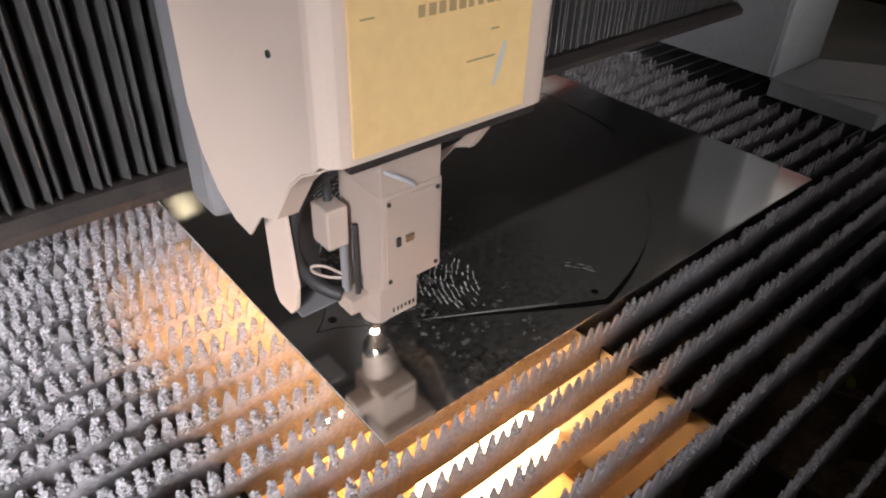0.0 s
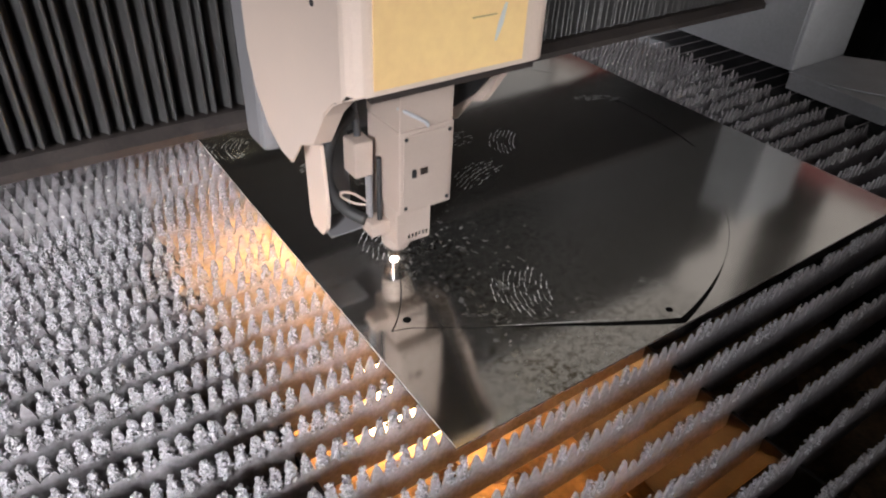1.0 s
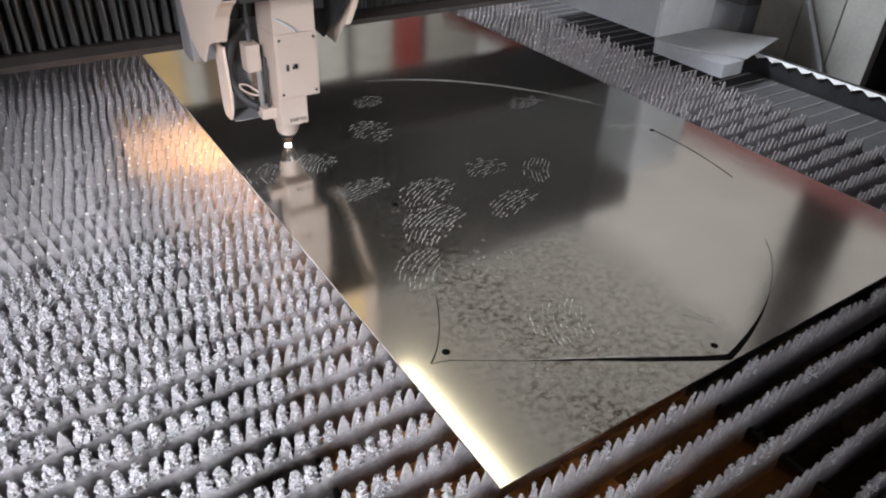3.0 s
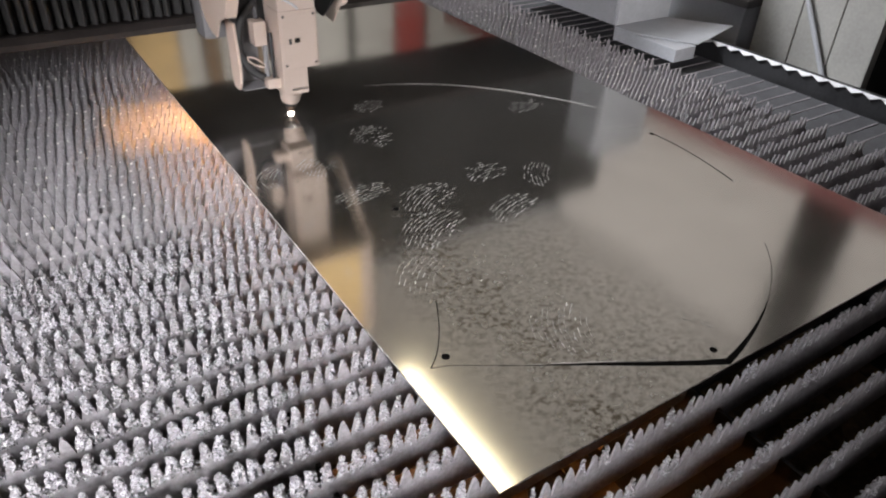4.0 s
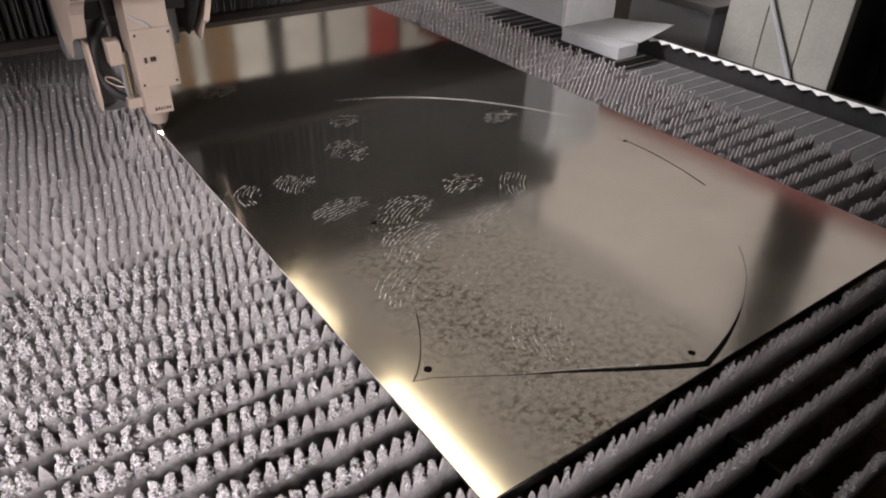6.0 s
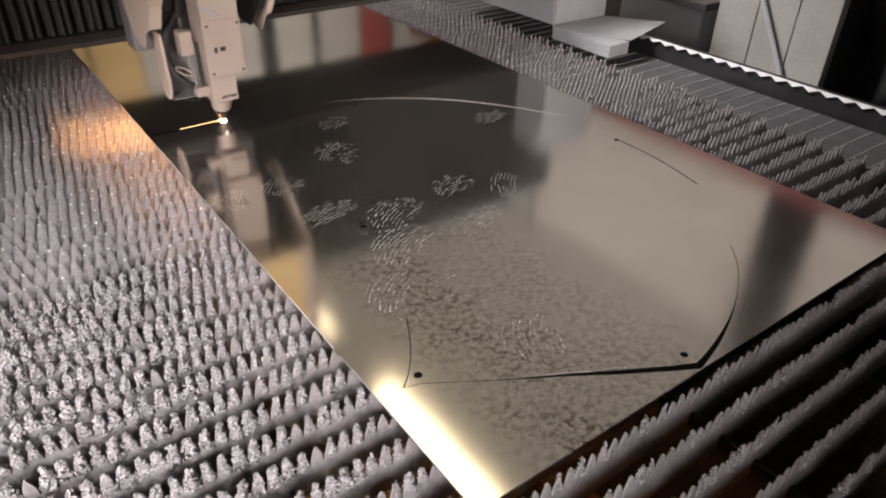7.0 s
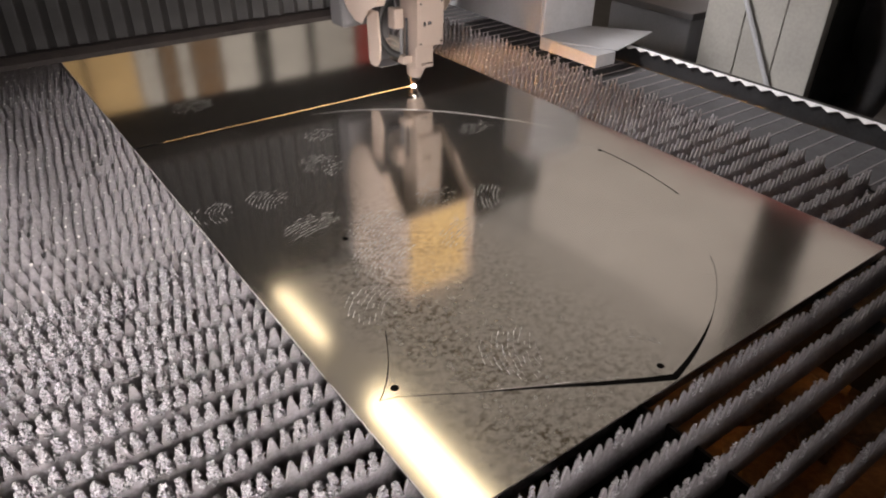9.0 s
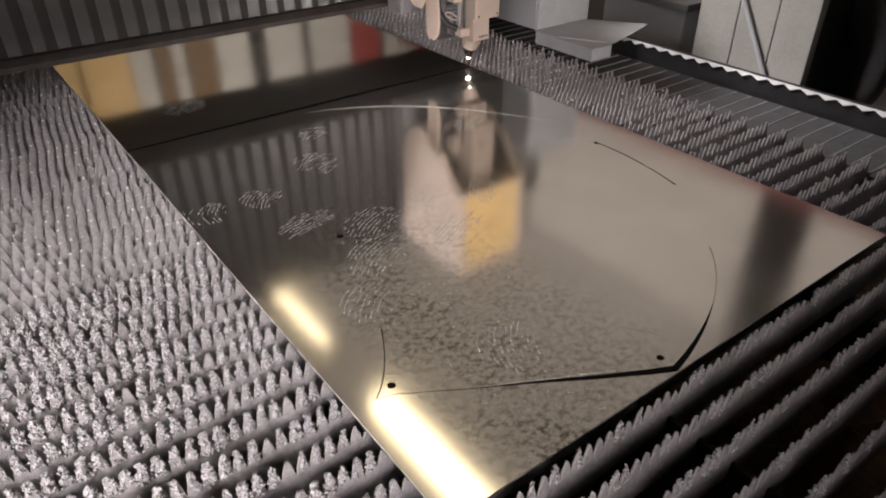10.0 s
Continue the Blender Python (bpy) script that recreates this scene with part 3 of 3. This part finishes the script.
# ---- the cutting head ----
def build_head():
    h = thing("laser_head", "beige covered laser cutting head with a yellow plate, above the sheet", "laser head")
    # hood: a bent sheet round the front, its lower edge falling towards the back
    low = [(-0.13, 0.338), (-0.112, 0.332), (-0.085, 0.318), (-0.06, 0.295), (-0.03, 0.250), (-0.018, 0.236), (0.015, 0.222), (0.05, 0.180), (0.085, 0.182), (0.125, 0.205), (0.155, 0.245), (0.172, 0.30), (0.178, 0.36), (0.178, 0.42)]

    def bottom(y):
        for (y0, z0), (y1, z1) in zip(low, low[1:]):
            if y0 <= y <= y1:
                return z0 + (z1 - z0) * (y - y0) / max(1e-6, y1 - y0)
        return low[-1][1]
    path = []
    half, front, r = 0.130, -0.13, 0.022
    ys = [y for y, _ in low if y > front + r]
    for y in reversed(ys[:-2]):
        path.append((-half, y))
    path += [(-half + r - r * math.cos(radians(a)), front + r - r * math.sin(radians(a))) for a in (0, 20, 45, 70, 90)]
    right = 0.144
    path += [(right - r + r * math.sin(radians(a)), front + r - r * math.cos(radians(a))) for a in (0, 20, 45, 70, 90)]
    path += [(right, y) for y in ys[:-2]]
    bm = bmesh.new()
    rows = []
    for x, y in path:
        zb = 0.338 if y < front + r else bottom(y)
        # the back rises in a curve
        rows.append([bm.verts.new((x, y, zb + (0.625 - zb) * k / 6)) for k in range(7)])
    for a, b in zip(rows, rows[1:]):
        for k in range(6):
            bm.faces.new((a[k], b[k], b[k + 1], a[k + 1]))
    bmesh.ops.recalc_face_normals(bm, faces=bm.faces)
    cover = part("cover", bm, BEIGE, h, "beige powder-coated hood with scuffed edges")
    mod = cover.modifiers.new("plate", "SOLIDIFY")
    mod.thickness, mod.offset = 0.003, 0
    part("cover_top", boxed(-half + 0.004, right - 0.004, front + 0.02, 0.158, 0.612, 0.6155), BEIGE, cover)
    part("rear_housing", boxed(-0.128, 0.128, 0.162, 0.235, 0.14, 0.625, bevel=0.012), GREYCOAT, h, "grey carriage housing behind the hood")
    part("slide_mount", boxed(-0.075, 0.075, 0.236, 0.299, 0.178, TOP, bevel=0.004), DARKMETAL, h)
    # the shade inside the hollow hood, put in as black plates
    part("hood_shade", boxed(-0.112, 0.112, 0.03, 0.155, 0.26, 0.60), BLACK, h, "black block for the shade inside the hood")
    shade_lining = bmesh.new()
    prism(shade_lining, [(-0.12, 0.345), (-0.09, 0.33), (-0.02, 0.252), (0.05, 0.195), (0.10, 0.20), (0.15, 0.26), (0.15, 0.60), (-0.12, 0.60)], 0, 0.116, 0.120)
    part("shade_lining", shade_lining, BLACK, h)
    # yellow plate with two lines of lettering that cannot be read
    plate = part("label_plate", boxed(-0.105, 0.100, -0.1345, -0.1318, 0.345, 0.606, bevel=0.0006), YELLOW, cover, "worn yellow plate with faded lettering")
    rnd = random.Random(3)
    for z, x0, n, hgt in ((0.455, -0.036, 9, 0.010), (0.482, -0.036, 8, 0.010)):
        for k in range(n):
            part("faded_bar", boxed(x0 + k * 0.011, x0 + k * 0.011 + rnd.uniform(0.006, 0.009), -0.1352, -0.1347, z, z + hgt), PRINT, plate)
    for x, z, w in ((0.048, 0.430, 0.010), (-0.094, 0.462, 0.014), (0.02, 0.405, 0.035)):
        part("scratch", boxed(x, x + w, -0.1352, -0.1347, z, z + 0.0016), PRINT, plate)
    part("scuff", strip(bmesh.new(), [(0.0, 0.0), (0.006, 0.02), (0.012, 0.042)], [0.003, 0.008, 0.004], 0), WHITEPAINT, plate, "pale scuff mark", m=pose(0.055, -0.1353, 0.375, 90, 0, 0))
    for y, z in ((-0.05, 0.42), (-0.05, 0.47), (-0.055, 0.55)):
        part("screw", rod(bmesh.new(), (-0.1312, y, z), (-0.1335, y, z), 0.0035, n=12), DARKMETAL, cover)
    part("lower_lip", boxed(-0.108, 0.122, -0.1316, -0.122, 0.330, 0.3375, bevel=0.001), RUST, cover, "dark folded lower edge")

    # the lower edges of both sides are folded inwards
    for s in (-1, 1):
        fl = bmesh.new()
        pts = [(-0.110, 0.331), (-0.085, 0.317), (-0.06, 0.294), (-0.022, 0.239)]
        rows = [[fl.verts.new((s * x + (0.013 if s > 0 else 0), y, z)) for x in ((0.1315, 0.106) if s < 0 else (0.1315, 0.120))] for y, z in pts]
        for p, q in zip(rows, rows[1:]):
            fl.faces.new((p[0], p[1], q[1], q[0]))
        fold = part("folded_edge", fl, BEIGE, cover)
        fold.modifiers.new("plate", "SOLIDIFY").thickness = 0.002

    # the head proper, which rises and falls
    c = part("head_body", boxed(-0.036, 0.049, -0.073, 0.010, 0.128, 0.252, bevel=0.003), HEADMETAL, h, "pale grey aluminium head body")
    part("neck", boxed(-0.0355, 0.046, -0.0728, 0.012, 0.2522, 0.45, bevel=0.0015), HEADMETAL, c)
    part("lens_drawer", boxed(-0.031, 0.026, -0.058, 0.008, 0.066, 0.1275, bevel=0.002), HEADMETAL, c, "grey lower lens drawer with scratched lettering")
    wedge = bmesh.new()
    rod(wedge, (0.0, -0.014, 0.0655), (0.0, -0.004, 0.036), 0.027, 0.0215, n=24)
    part("nozzle_holder", wedge, HEADMETAL, c)
    part("nozzle", rod(bmesh.new(), (0, -0.003, 0.0355), (0, -0.001, 0.024), 0.0195, 0.018, n=24), CHROME, c, "bright steel nozzle ring")
    part("nozzle_cone", rod(bmesh.new(), (0, 0, 0.0238), (0, 0, 0.0045), 0.0165, 0.007, n=24), COPPER, c, "copper nozzle tip")
    tip = bmesh.new()
    bmesh.ops.create_uvsphere(tip, u_segments=16, v_segments=10, radius=0.0066)
    part("hot_tip", tip, LASER, c, "white-hot glowing laser spot", m=pose(0, 0, 0.0060))
    part("front_plate", boxed(-0.030, 0.043, -0.0750, -0.0732, 0.134, 0.246, bevel=0.0006), HEADMETAL, c)
    part("button", boxed(-0.006, 0.006, -0.0778, -0.0752, 0.186, 0.196, bevel=0.001), CHROME, c, "small bright sensor window")
    part("button", boxed(-0.018, -0.012, -0.0778, -0.0752, 0.184, 0.196, bevel=0.001), DARKMETAL, c, "small dark screw socket")
    for x, z in ((-0.027, 0.139), (0.040, 0.139), (-0.027, 0.242), (0.040, 0.242)):
        part("screw", rod(bmesh.new(), (x, -0.0749, z), (x, -0.0765, z), 0.0028, n=10), DARKMETAL, c)
    for k in range(6):
        part("mark", boxed(-0.012 + k * 0.006, -0.009 + k * 0.006, -0.0588, -0.0582, 0.074, 0.081), CHROME, c)
    side = part("side_actuator", boxed(-0.074, -0.046, -0.024, 0.010, 0.172, 0.224, bevel=0.003), HEADMETAL, c, "grey motor box on the side")
    part("actuator_stem", rod(bmesh.new(), (-0.058, -0.002, 0.2245), (-0.058, 0.01, 0.30), 0.005), DARKMETAL, side)
    part("gas_pipe", rod(bmesh.new(), (-0.042, -0.030, 0.20), (-0.042, -0.030, 0.098), 0.0035, n=10), DARKMETAL, c)
    part("pipe_clamp", boxed(-0.060, -0.0305, -0.040, -0.010, 0.080, 0.102, bevel=0.003), HEADMETAL, c)
    part("fitting", rod(bmesh.new(), (-0.051, -0.018, 0.171), (-0.051, -0.018, 0.103), 0.005), GREYCOAT, c)
    loop = bmesh.new()
    hose(loop, [(-0.054, -0.018, 0.128), (-0.072, -0.010, 0.143), (-0.086, -0.004, 0.146), (-0.084, -0.002, 0.136), (-0.070, -0.008, 0.126), (-0.054, -0.016, 0.122)], 0.0018)
    smooth_all(part("cable_loop", loop, HEADMETAL, c, "thin looped cable"))
    gas = bmesh.new()
    hose(gas, [(-0.060, 0.0, 0.26), (-0.085, 0.02, 0.22), (-0.096, 0.02, 0.16), (-0.080, 0.005, 0.115), (-0.058, -0.02, 0.10)], 0.009, 10)
    smooth_all(part("gas_hose", gas, BLACK, c, "black gas hose"))
    guard = bmesh.new()
    prism(guard, [(0.012, 0.215), (0.002, 0.12), (0.008, 0.085), (0.024, 0.066), (0.052, 0.066), (0.062, 0.08), (0.066, 0.215)], 0, -0.106, -0.101)
    part("hose_guard", guard, BEIGE, c, "beige bent guard plate beside the hose")
    part("guard_bottom", boxed(-0.0995, -0.042, 0.008, 0.058, 0.0665, 0.0695, bevel=0.001), GREYCOAT, c)
    part("guard_back", boxed(-0.0995, -0.042, 0.058, 0.0615, 0.070, 0.25), GREYCOAT, c)
    ribbon = bmesh.new()
    hose(ribbon, [(-0.036, -0.068, 0.285), (-0.02, -0.075, 0.275), (0.0, -0.078, 0.262), (0.005, -0.076, 0.255)], 0.0025)
    smooth_all(part("sensor_wire", ribbon, GREYPAINT, c))
    return h, c


HEAD, CUTTER = build_head()


# ---- sparks, hot slag and glow strips ----
def build_fire():
    jet = thing("spark_jet", "orange jet of burning sparks under the sheet", "sparks")
    rnd = random.Random(21)
    core = bmesh.new()
    rod(core, (0, 0, -0.085), (0, 0, -0.30), 0.003, 0.024, n=10)
    part("jet_core", core, JET, jet)
    for k in range(14):
        a, s = rnd.uniform(0, 6.28), rnd.uniform(0.02, 0.10)
        bm = bmesh.new()
        rod(bm, (0.1 * s * math.cos(a), 0.1 * s * math.sin(a), -0.09), (s * math.cos(a), s * math.sin(a), -rnd.uniform(0.2, 0.31)), 0.0006, 0.0022, n=5)
        part("spark_streak", bm, JET, jet)
    splash = bmesh.new()
    bmesh.ops.create_icosphere(splash, subdivisions=2, radius=1)
    for v in splash.verts:
        k = 1 + 0.35 * noise.noise(v.co * 2.5)
        v.co = Vector((v.co.x * 0.13 * k, v.co.y * 0.07 * k, v.co.z * 0.022 * k))
    pool = tagged(link_mesh("spark_splash", splash, SPLASH), "glowing orange splash of sparks in the tray", "sparks")
    # glowing strips stand for spark light shining up through the open cut
    hot = []
    for s in range(9):
        kerf = thing("kerf_glow", "orange glowing strip for spark light in the cut, trailing the laser", "cut line", "glowing cut lines")
        bm = bmesh.new()
        pts = [(-0.1 * (s + 1) + 0.1 * i / 12, 0.0008 * math.sin(i * 2.3 + s)) for i in range(13)]
        strip(bm, pts, [max(0.0012, 0.0052 - 0.0008 * (s + 1 - i / 12)) * (0.6 + 0.4 * rnd.random()) for i in range(13)], 0)
        part("glow_line", bm, KERFGLOW, kerf)
        hot.append((s, kerf))
    bm = bmesh.new()
    strip(bm, quad_curve((-0.21, -0.100), (-0.09, -0.046), (0, 0), 12), [0.0006 + 0.0022 * i / 12 for i in range(13)], 0)
    arc_glow = thing("kerf_glow", "white glowing strip for spark light in the cut, trailing the laser", "cut line", "glowing cut lines")
    part("glow_line", bm, KERFGLOW_WHITE, arc_glow)
    # stretches of the new cut, each opened as the laser passes
    cut = []
    n = 24
    for i in range(n):
        x0, x1 = i / n, (i + 1) / n
        bm = strip(bmesh.new(), [(x0 + (x1 - x0) * k / 4, CUT_Y + 0.0006 * math.sin(i * 3 + k * 2)) for k in range(5)], [(0.005 + 0.010 * math.sin(math.pi * min(1.0, x0 * 1.1))) * rnd.uniform(0.75, 1.2) for _ in range(5)], 0)
        ob = part("kerf", bm, KERF, SHEET, "narrow dark cut line")
        cut.append(((x0 + x1) / 2, ob))
    flying = []
    for t0, ang, rise, length in ((0.47, -43, 0.012, 0.22), (0.49, -52, 0.006, 0.24), (0.46, -38, 0.016, 0.26), (0.20, -35, 0.012, 0.16),
                                  (9.72, 10, 0.03, 0.10), (9.74, 28, 0.05, 0.12), (9.76, -15, 0.02, 0.12), (9.75, 45, 0.07, 0.09), (9.77, -32, 0.01, 0.10), (9.73, 60, 0.09, 0.10), (9.76, 0, 0.04, 0.11)):
        sp = thing("spark", "thin bright flying spark", "spark", "flying sparks")
        bm = bmesh.new()
        hose(bm, [(0.012, 0, 0.002), (length * 0.5, 0, 0.002 + rise * 0.42), (length, 0, rise * 0.6)], 0.00016, 5)
        part("streak", bm, SPARK, sp)
        flying.append((t0, ang, sp))
    return jet, pool, hot, arc_glow, cut, flying


JET_THING, POOL, KERF_GLOWS, ARC_GLOW, CUTS, FLYING = build_fire()


# ---- what stands beyond the bed ----
def build_beyond():
    cab = thing("cabinet", "white planked cabinet with dark sides beside the machine", "cabinet")
    part("body", boxed(2.022, 2.45, 0.685, 1.12, -0.85, 0.24, bevel=0.004), BLACK, cab, "dark cabinet side")
    for y0, y1, z1 in ((0.690, 0.822, 0.235), (0.826, 0.962, 0.235), (0.966, 1.115, 0.235)):
        part("panel", boxed(1.98, 2.02, y0, y1, -0.85, z1, bevel=0.003), PANEL, cab)
    crate = thing("crate", "dusty grey crate on the floor beside the machine", "crate")
    part("body", boxed(2.05, 2.5, 1.22, 1.62, -0.85, 0.0, bevel=0.01), GREYPAINT, crate)
    part("lid", boxed(2.03, 2.52, 1.20, 1.64, 0.001, 0.03, bevel=0.006), GREYCOAT, crate)
    pipe = tagged(link_mesh("steel_pipe", rod(bmesh.new(), (1.955, 0.37, -0.85), (1.955, 1.015, 0.23), 0.008), GREYPAINT), "thin bright steel pipe leaning on the panels", "pipe")
    duct = bmesh.new()
    hose(duct, [(2.250, 0.764, 0.206), (2.250, 0.656, 0.045), (2.250, 0.607, -0.047), (2.250, 0.601, -0.153), (2.250, 0.650, -0.249)], 0.062, 14)
    tagged(smooth_all(link_mesh("extraction_duct", duct, DUCT)), "thick dark grey rubber duct curving down to the floor", "duct")


build_beyond()


def build_tray_litter():
    ring = bmesh.new()
    hose(ring, [(0.022 * math.cos(k / 10 * 6.2832), 0.022 * math.sin(k / 10 * 6.2832), 0) for k in range(11)], 0.006, 8)
    tagged(smooth_all(link_mesh("steel_ring", ring, CHROME, m=pose(1.085, -0.121, -0.325, 25, 10, 0))), "shiny steel ring lying in the tray", "ring")
    for x, y, turn in ((0.93, -0.224, 30), (0.921, -0.27, -10)):
        chip = bmesh.new()
        prism(chip, [(-0.03, -0.006), (0.01, -0.01), (0.035, 0.0), (0.012, 0.008), (-0.02, 0.006)], 2, -0.001, 0.001)
        tagged(link_mesh("paint_chip", chip, LEAF, m=pose(x, y, -0.325, 12, -8, turn)), "small yellow-green paint chip in the tray", "paint chip", "paint chips")


build_tray_litter()


# ---- what moves ----
HEAD_ROWS = [(0, 0.104, 0.165, 0), (0.5, 0.058, 0.225, 0), (1.0, 0.130, 0.350, 0), (1.5, 0.181, 0.500, 0), (2.0, 0.179, 0.645, 0), (2.5, 0.150, 0.790, 0), (2.7, 0.142, 0.845, 0),
             (3.2, 0.130, 0.965, 0), (3.8, 0.160, 1.075, 0), (4.0, 0.210, 1.095, 0), (4.5, 0.340, 1.165, 0), (4.8, 0.402, 1.205, 0), (5.0, 0.374, 1.215, 0.04), (5.1, 0.300, 1.215, 0.07),
             (5.2, 0.210, 1.21, 0.09), (5.3, 0.125, 1.21, 0.095), (5.4, 0.045, 1.21, 0.095), (5.5, 0.010, 1.21, 0.065), (5.7, 0.0, 1.207, 0.02), (6.1, 0.0, 1.205, 0), (6.4, 0.015, 1.205, 0),
             (6.8, 0.117, 1.205, 0), (7.0, 0.177, 1.205, 0), (7.5, 0.322, 1.205, 0), (8.0, 0.475, 1.205, 0), (8.5, 0.630, 1.205, 0), (9.0, 0.772, 1.205, 0), (9.5, 0.915, 1.205, 0),
             (9.7, 0.960, 1.205, 0), (9.8, 0.980, 1.205, 0.012), (10.0, 0.987, 1.20, 0.028)]


def motions():
    walk(HEAD, [(t, pose(x, y, 0)) for t, x, y, z in HEAD_ROWS])
    walk(CUTTER, [(t, pose(0, 0, z)) for t, x, y, z in HEAD_ROWS])
    walk(GANTRY, [(t, pose(0, y + D_GANTRY, 0)) for t, x, y, z in HEAD_ROWS])
    for side, i, leaves in PLEATS:
        rows = [[], []]
        for t, x, y, z in HEAD_ROWS:
            # the outer folds of the long side hang still, the rest share out the way to the head
            if side == 0 and i < N_STILL:
                a, b, n, k = LEFT_END, -0.46, N_STILL, i
            elif side == 0:
                a, b, n, k = -0.46, x - 0.07, N_PLEATS - N_STILL, i - N_STILL
            else:
                a, b, n, k = x + 0.08, RIGHT_END, N_PLEATS, i
            pitch = (b - a) / n
            uneven = 0.32 if side == 0 and i < N_STILL else 0.28 * max(0.0, 1 - x / 0.5)
            at = a + pitch * (k + 0.5 + uneven * math.sin(i * 2.1))
            fold = math.degrees(math.asin(min(0.95, pitch / 2 / LEAF_DEPTH)))
            for leaf, turn in zip(rows, (fold, -fold)):
                leaf.append((t, pose(at, 0.002 * math.sin(i * 1.7), 0.175, 0, 0, turn)))
        for ob, leaf in zip(leaves, rows):
            walk(ob, leaf)

    def place_at(t):
        for (t0, x0, y0, z0), (t1, x1, y1, z1) in zip(HEAD_ROWS, HEAD_ROWS[1:]):
            if t0 <= t <= t1:
                u = (t - t0) / (t1 - t0)
                return x0 + (x1 - x0) * u, y0 + (y1 - y0) * u
        return HEAD_ROWS[-1][1], HEAD_ROWS[-1][2]

    # the jet burns while the laser cuts, and is spent into the tray between the cuts
    times = [0, 0.25, 0.5, 0.75, 1.0, 1.25, 1.5, 2.0, 2.5, 3.0, 3.5, 4.0, 4.5, 4.7, 4.8, 4.9, 5.0, 5.5, 6.0, 6.3, 6.4, 6.5, 6.7, 7.0, 7.5, 8.0, 8.5, 9.0, 9.4, 9.6, 9.7, 9.8, 9.9, 10.0]
    jet, pool = [], []
    for t in times:
        x, y = place_at(t)
        off = 4.85 < t < 6.35 or t > 9.75
        tilt = max(0.0, 1 - t / 1.4) * -12
        jet.append((t, pose(x + (0.07 if 2.2 < t < 3.8 else 0), y + 0.06 * min(1.0, max(0.0, 2 - t / 1.2)), -0.72 if off else -0.002, -tilt, 0, 0)))
        near = max(0.0, 1 - t / 1.4)
        pool.append((t, pose(x + 0.13 * near, y - 0.02 - 0.09 * near, -0.75 if off else (-0.352 + 0.075 * min(1.0, 2 * near)), 0, 0, 0)))
    walk(JET_THING, jet)
    walk(POOL, pool)
    for s, ob in KERF_GLOWS:
        up = next(t / 20 for t in range(120, 201) if place_at(t / 20)[0] > 0.1 * (s + 1) + 0.005)
        rows = []
        for t in sorted({0, up - 0.3, up - 0.15, up, up + 0.1, up + 0.2, 7.5, 8.0, 8.5, 9.0, 9.3, 9.5, 9.6 + 0.02 * s, 9.72 + 0.02 * s, 9.9, 10.0}):
            lit = up <= t <= 9.62 + 0.02 * s
            rows.append((t, pose(max(place_at(t)[0] - 0.004, 0.1 * (s + 1) + 0.01), CUT_Y, 0.0009 if lit else -0.008)))
        walk(ob, rows)
    rows = []
    for t in (0, 3.6, 3.8, 4.0, 4.25, 4.5, 4.8, 4.95, 5.1, 5.3, 10):
        x, y = place_at(min(max(t, 4.1), 4.8))
        rows.append((t, pose(x, y, 0.0009 if 4.1 < t < 4.9 else -0.008)))
    walk(ARC_GLOW, rows)
    for x, ob in CUTS:
        t = next((k / 50 for k in range(305, 500) if place_at(k / 50)[0] >= x), 9.85)
        walk(ob, [(s, pose(0, 0, -0.002)) for s in (0, t - 0.4, t - 0.1)] + [(s, pose(0, 0, 0.0005)) for s in (t + 0.03, t + 0.08, 10)])
    for t0, ang, ob in FLYING:
        x, y = place_at(t0)
        a = radians(ang)

        def flight(d, z, dip=0):
            return pose(x + d * math.cos(a), y + d * math.sin(a), z, 0, dip, ang)
        rows = [(s, pose(x - 0.3 if t0 > 9 else x + 0.05, y + 0.1, -0.16, 0, 0, ang)) for s in (0, t0 - 0.2, t0 - 0.05)]
        rows += [(t0, flight(0, 0.004)), (t0 + 0.08, flight(0.10, 0.006)), (t0 + 0.14, flight(0.32, 0.004))]
        if t0 < 9:
            rows += [(t0 + 0.22, flight(0.5, -0.2, 30)), (t0 + 0.4, flight(0.5, -0.7)), (t0 + 0.6, flight(0.5, -0.75)), (10, flight(0.5, -0.75))]
        else:
            rows += [(10, flight(0.6, -0.4, 30))]
        walk(ob, rows)


motions()
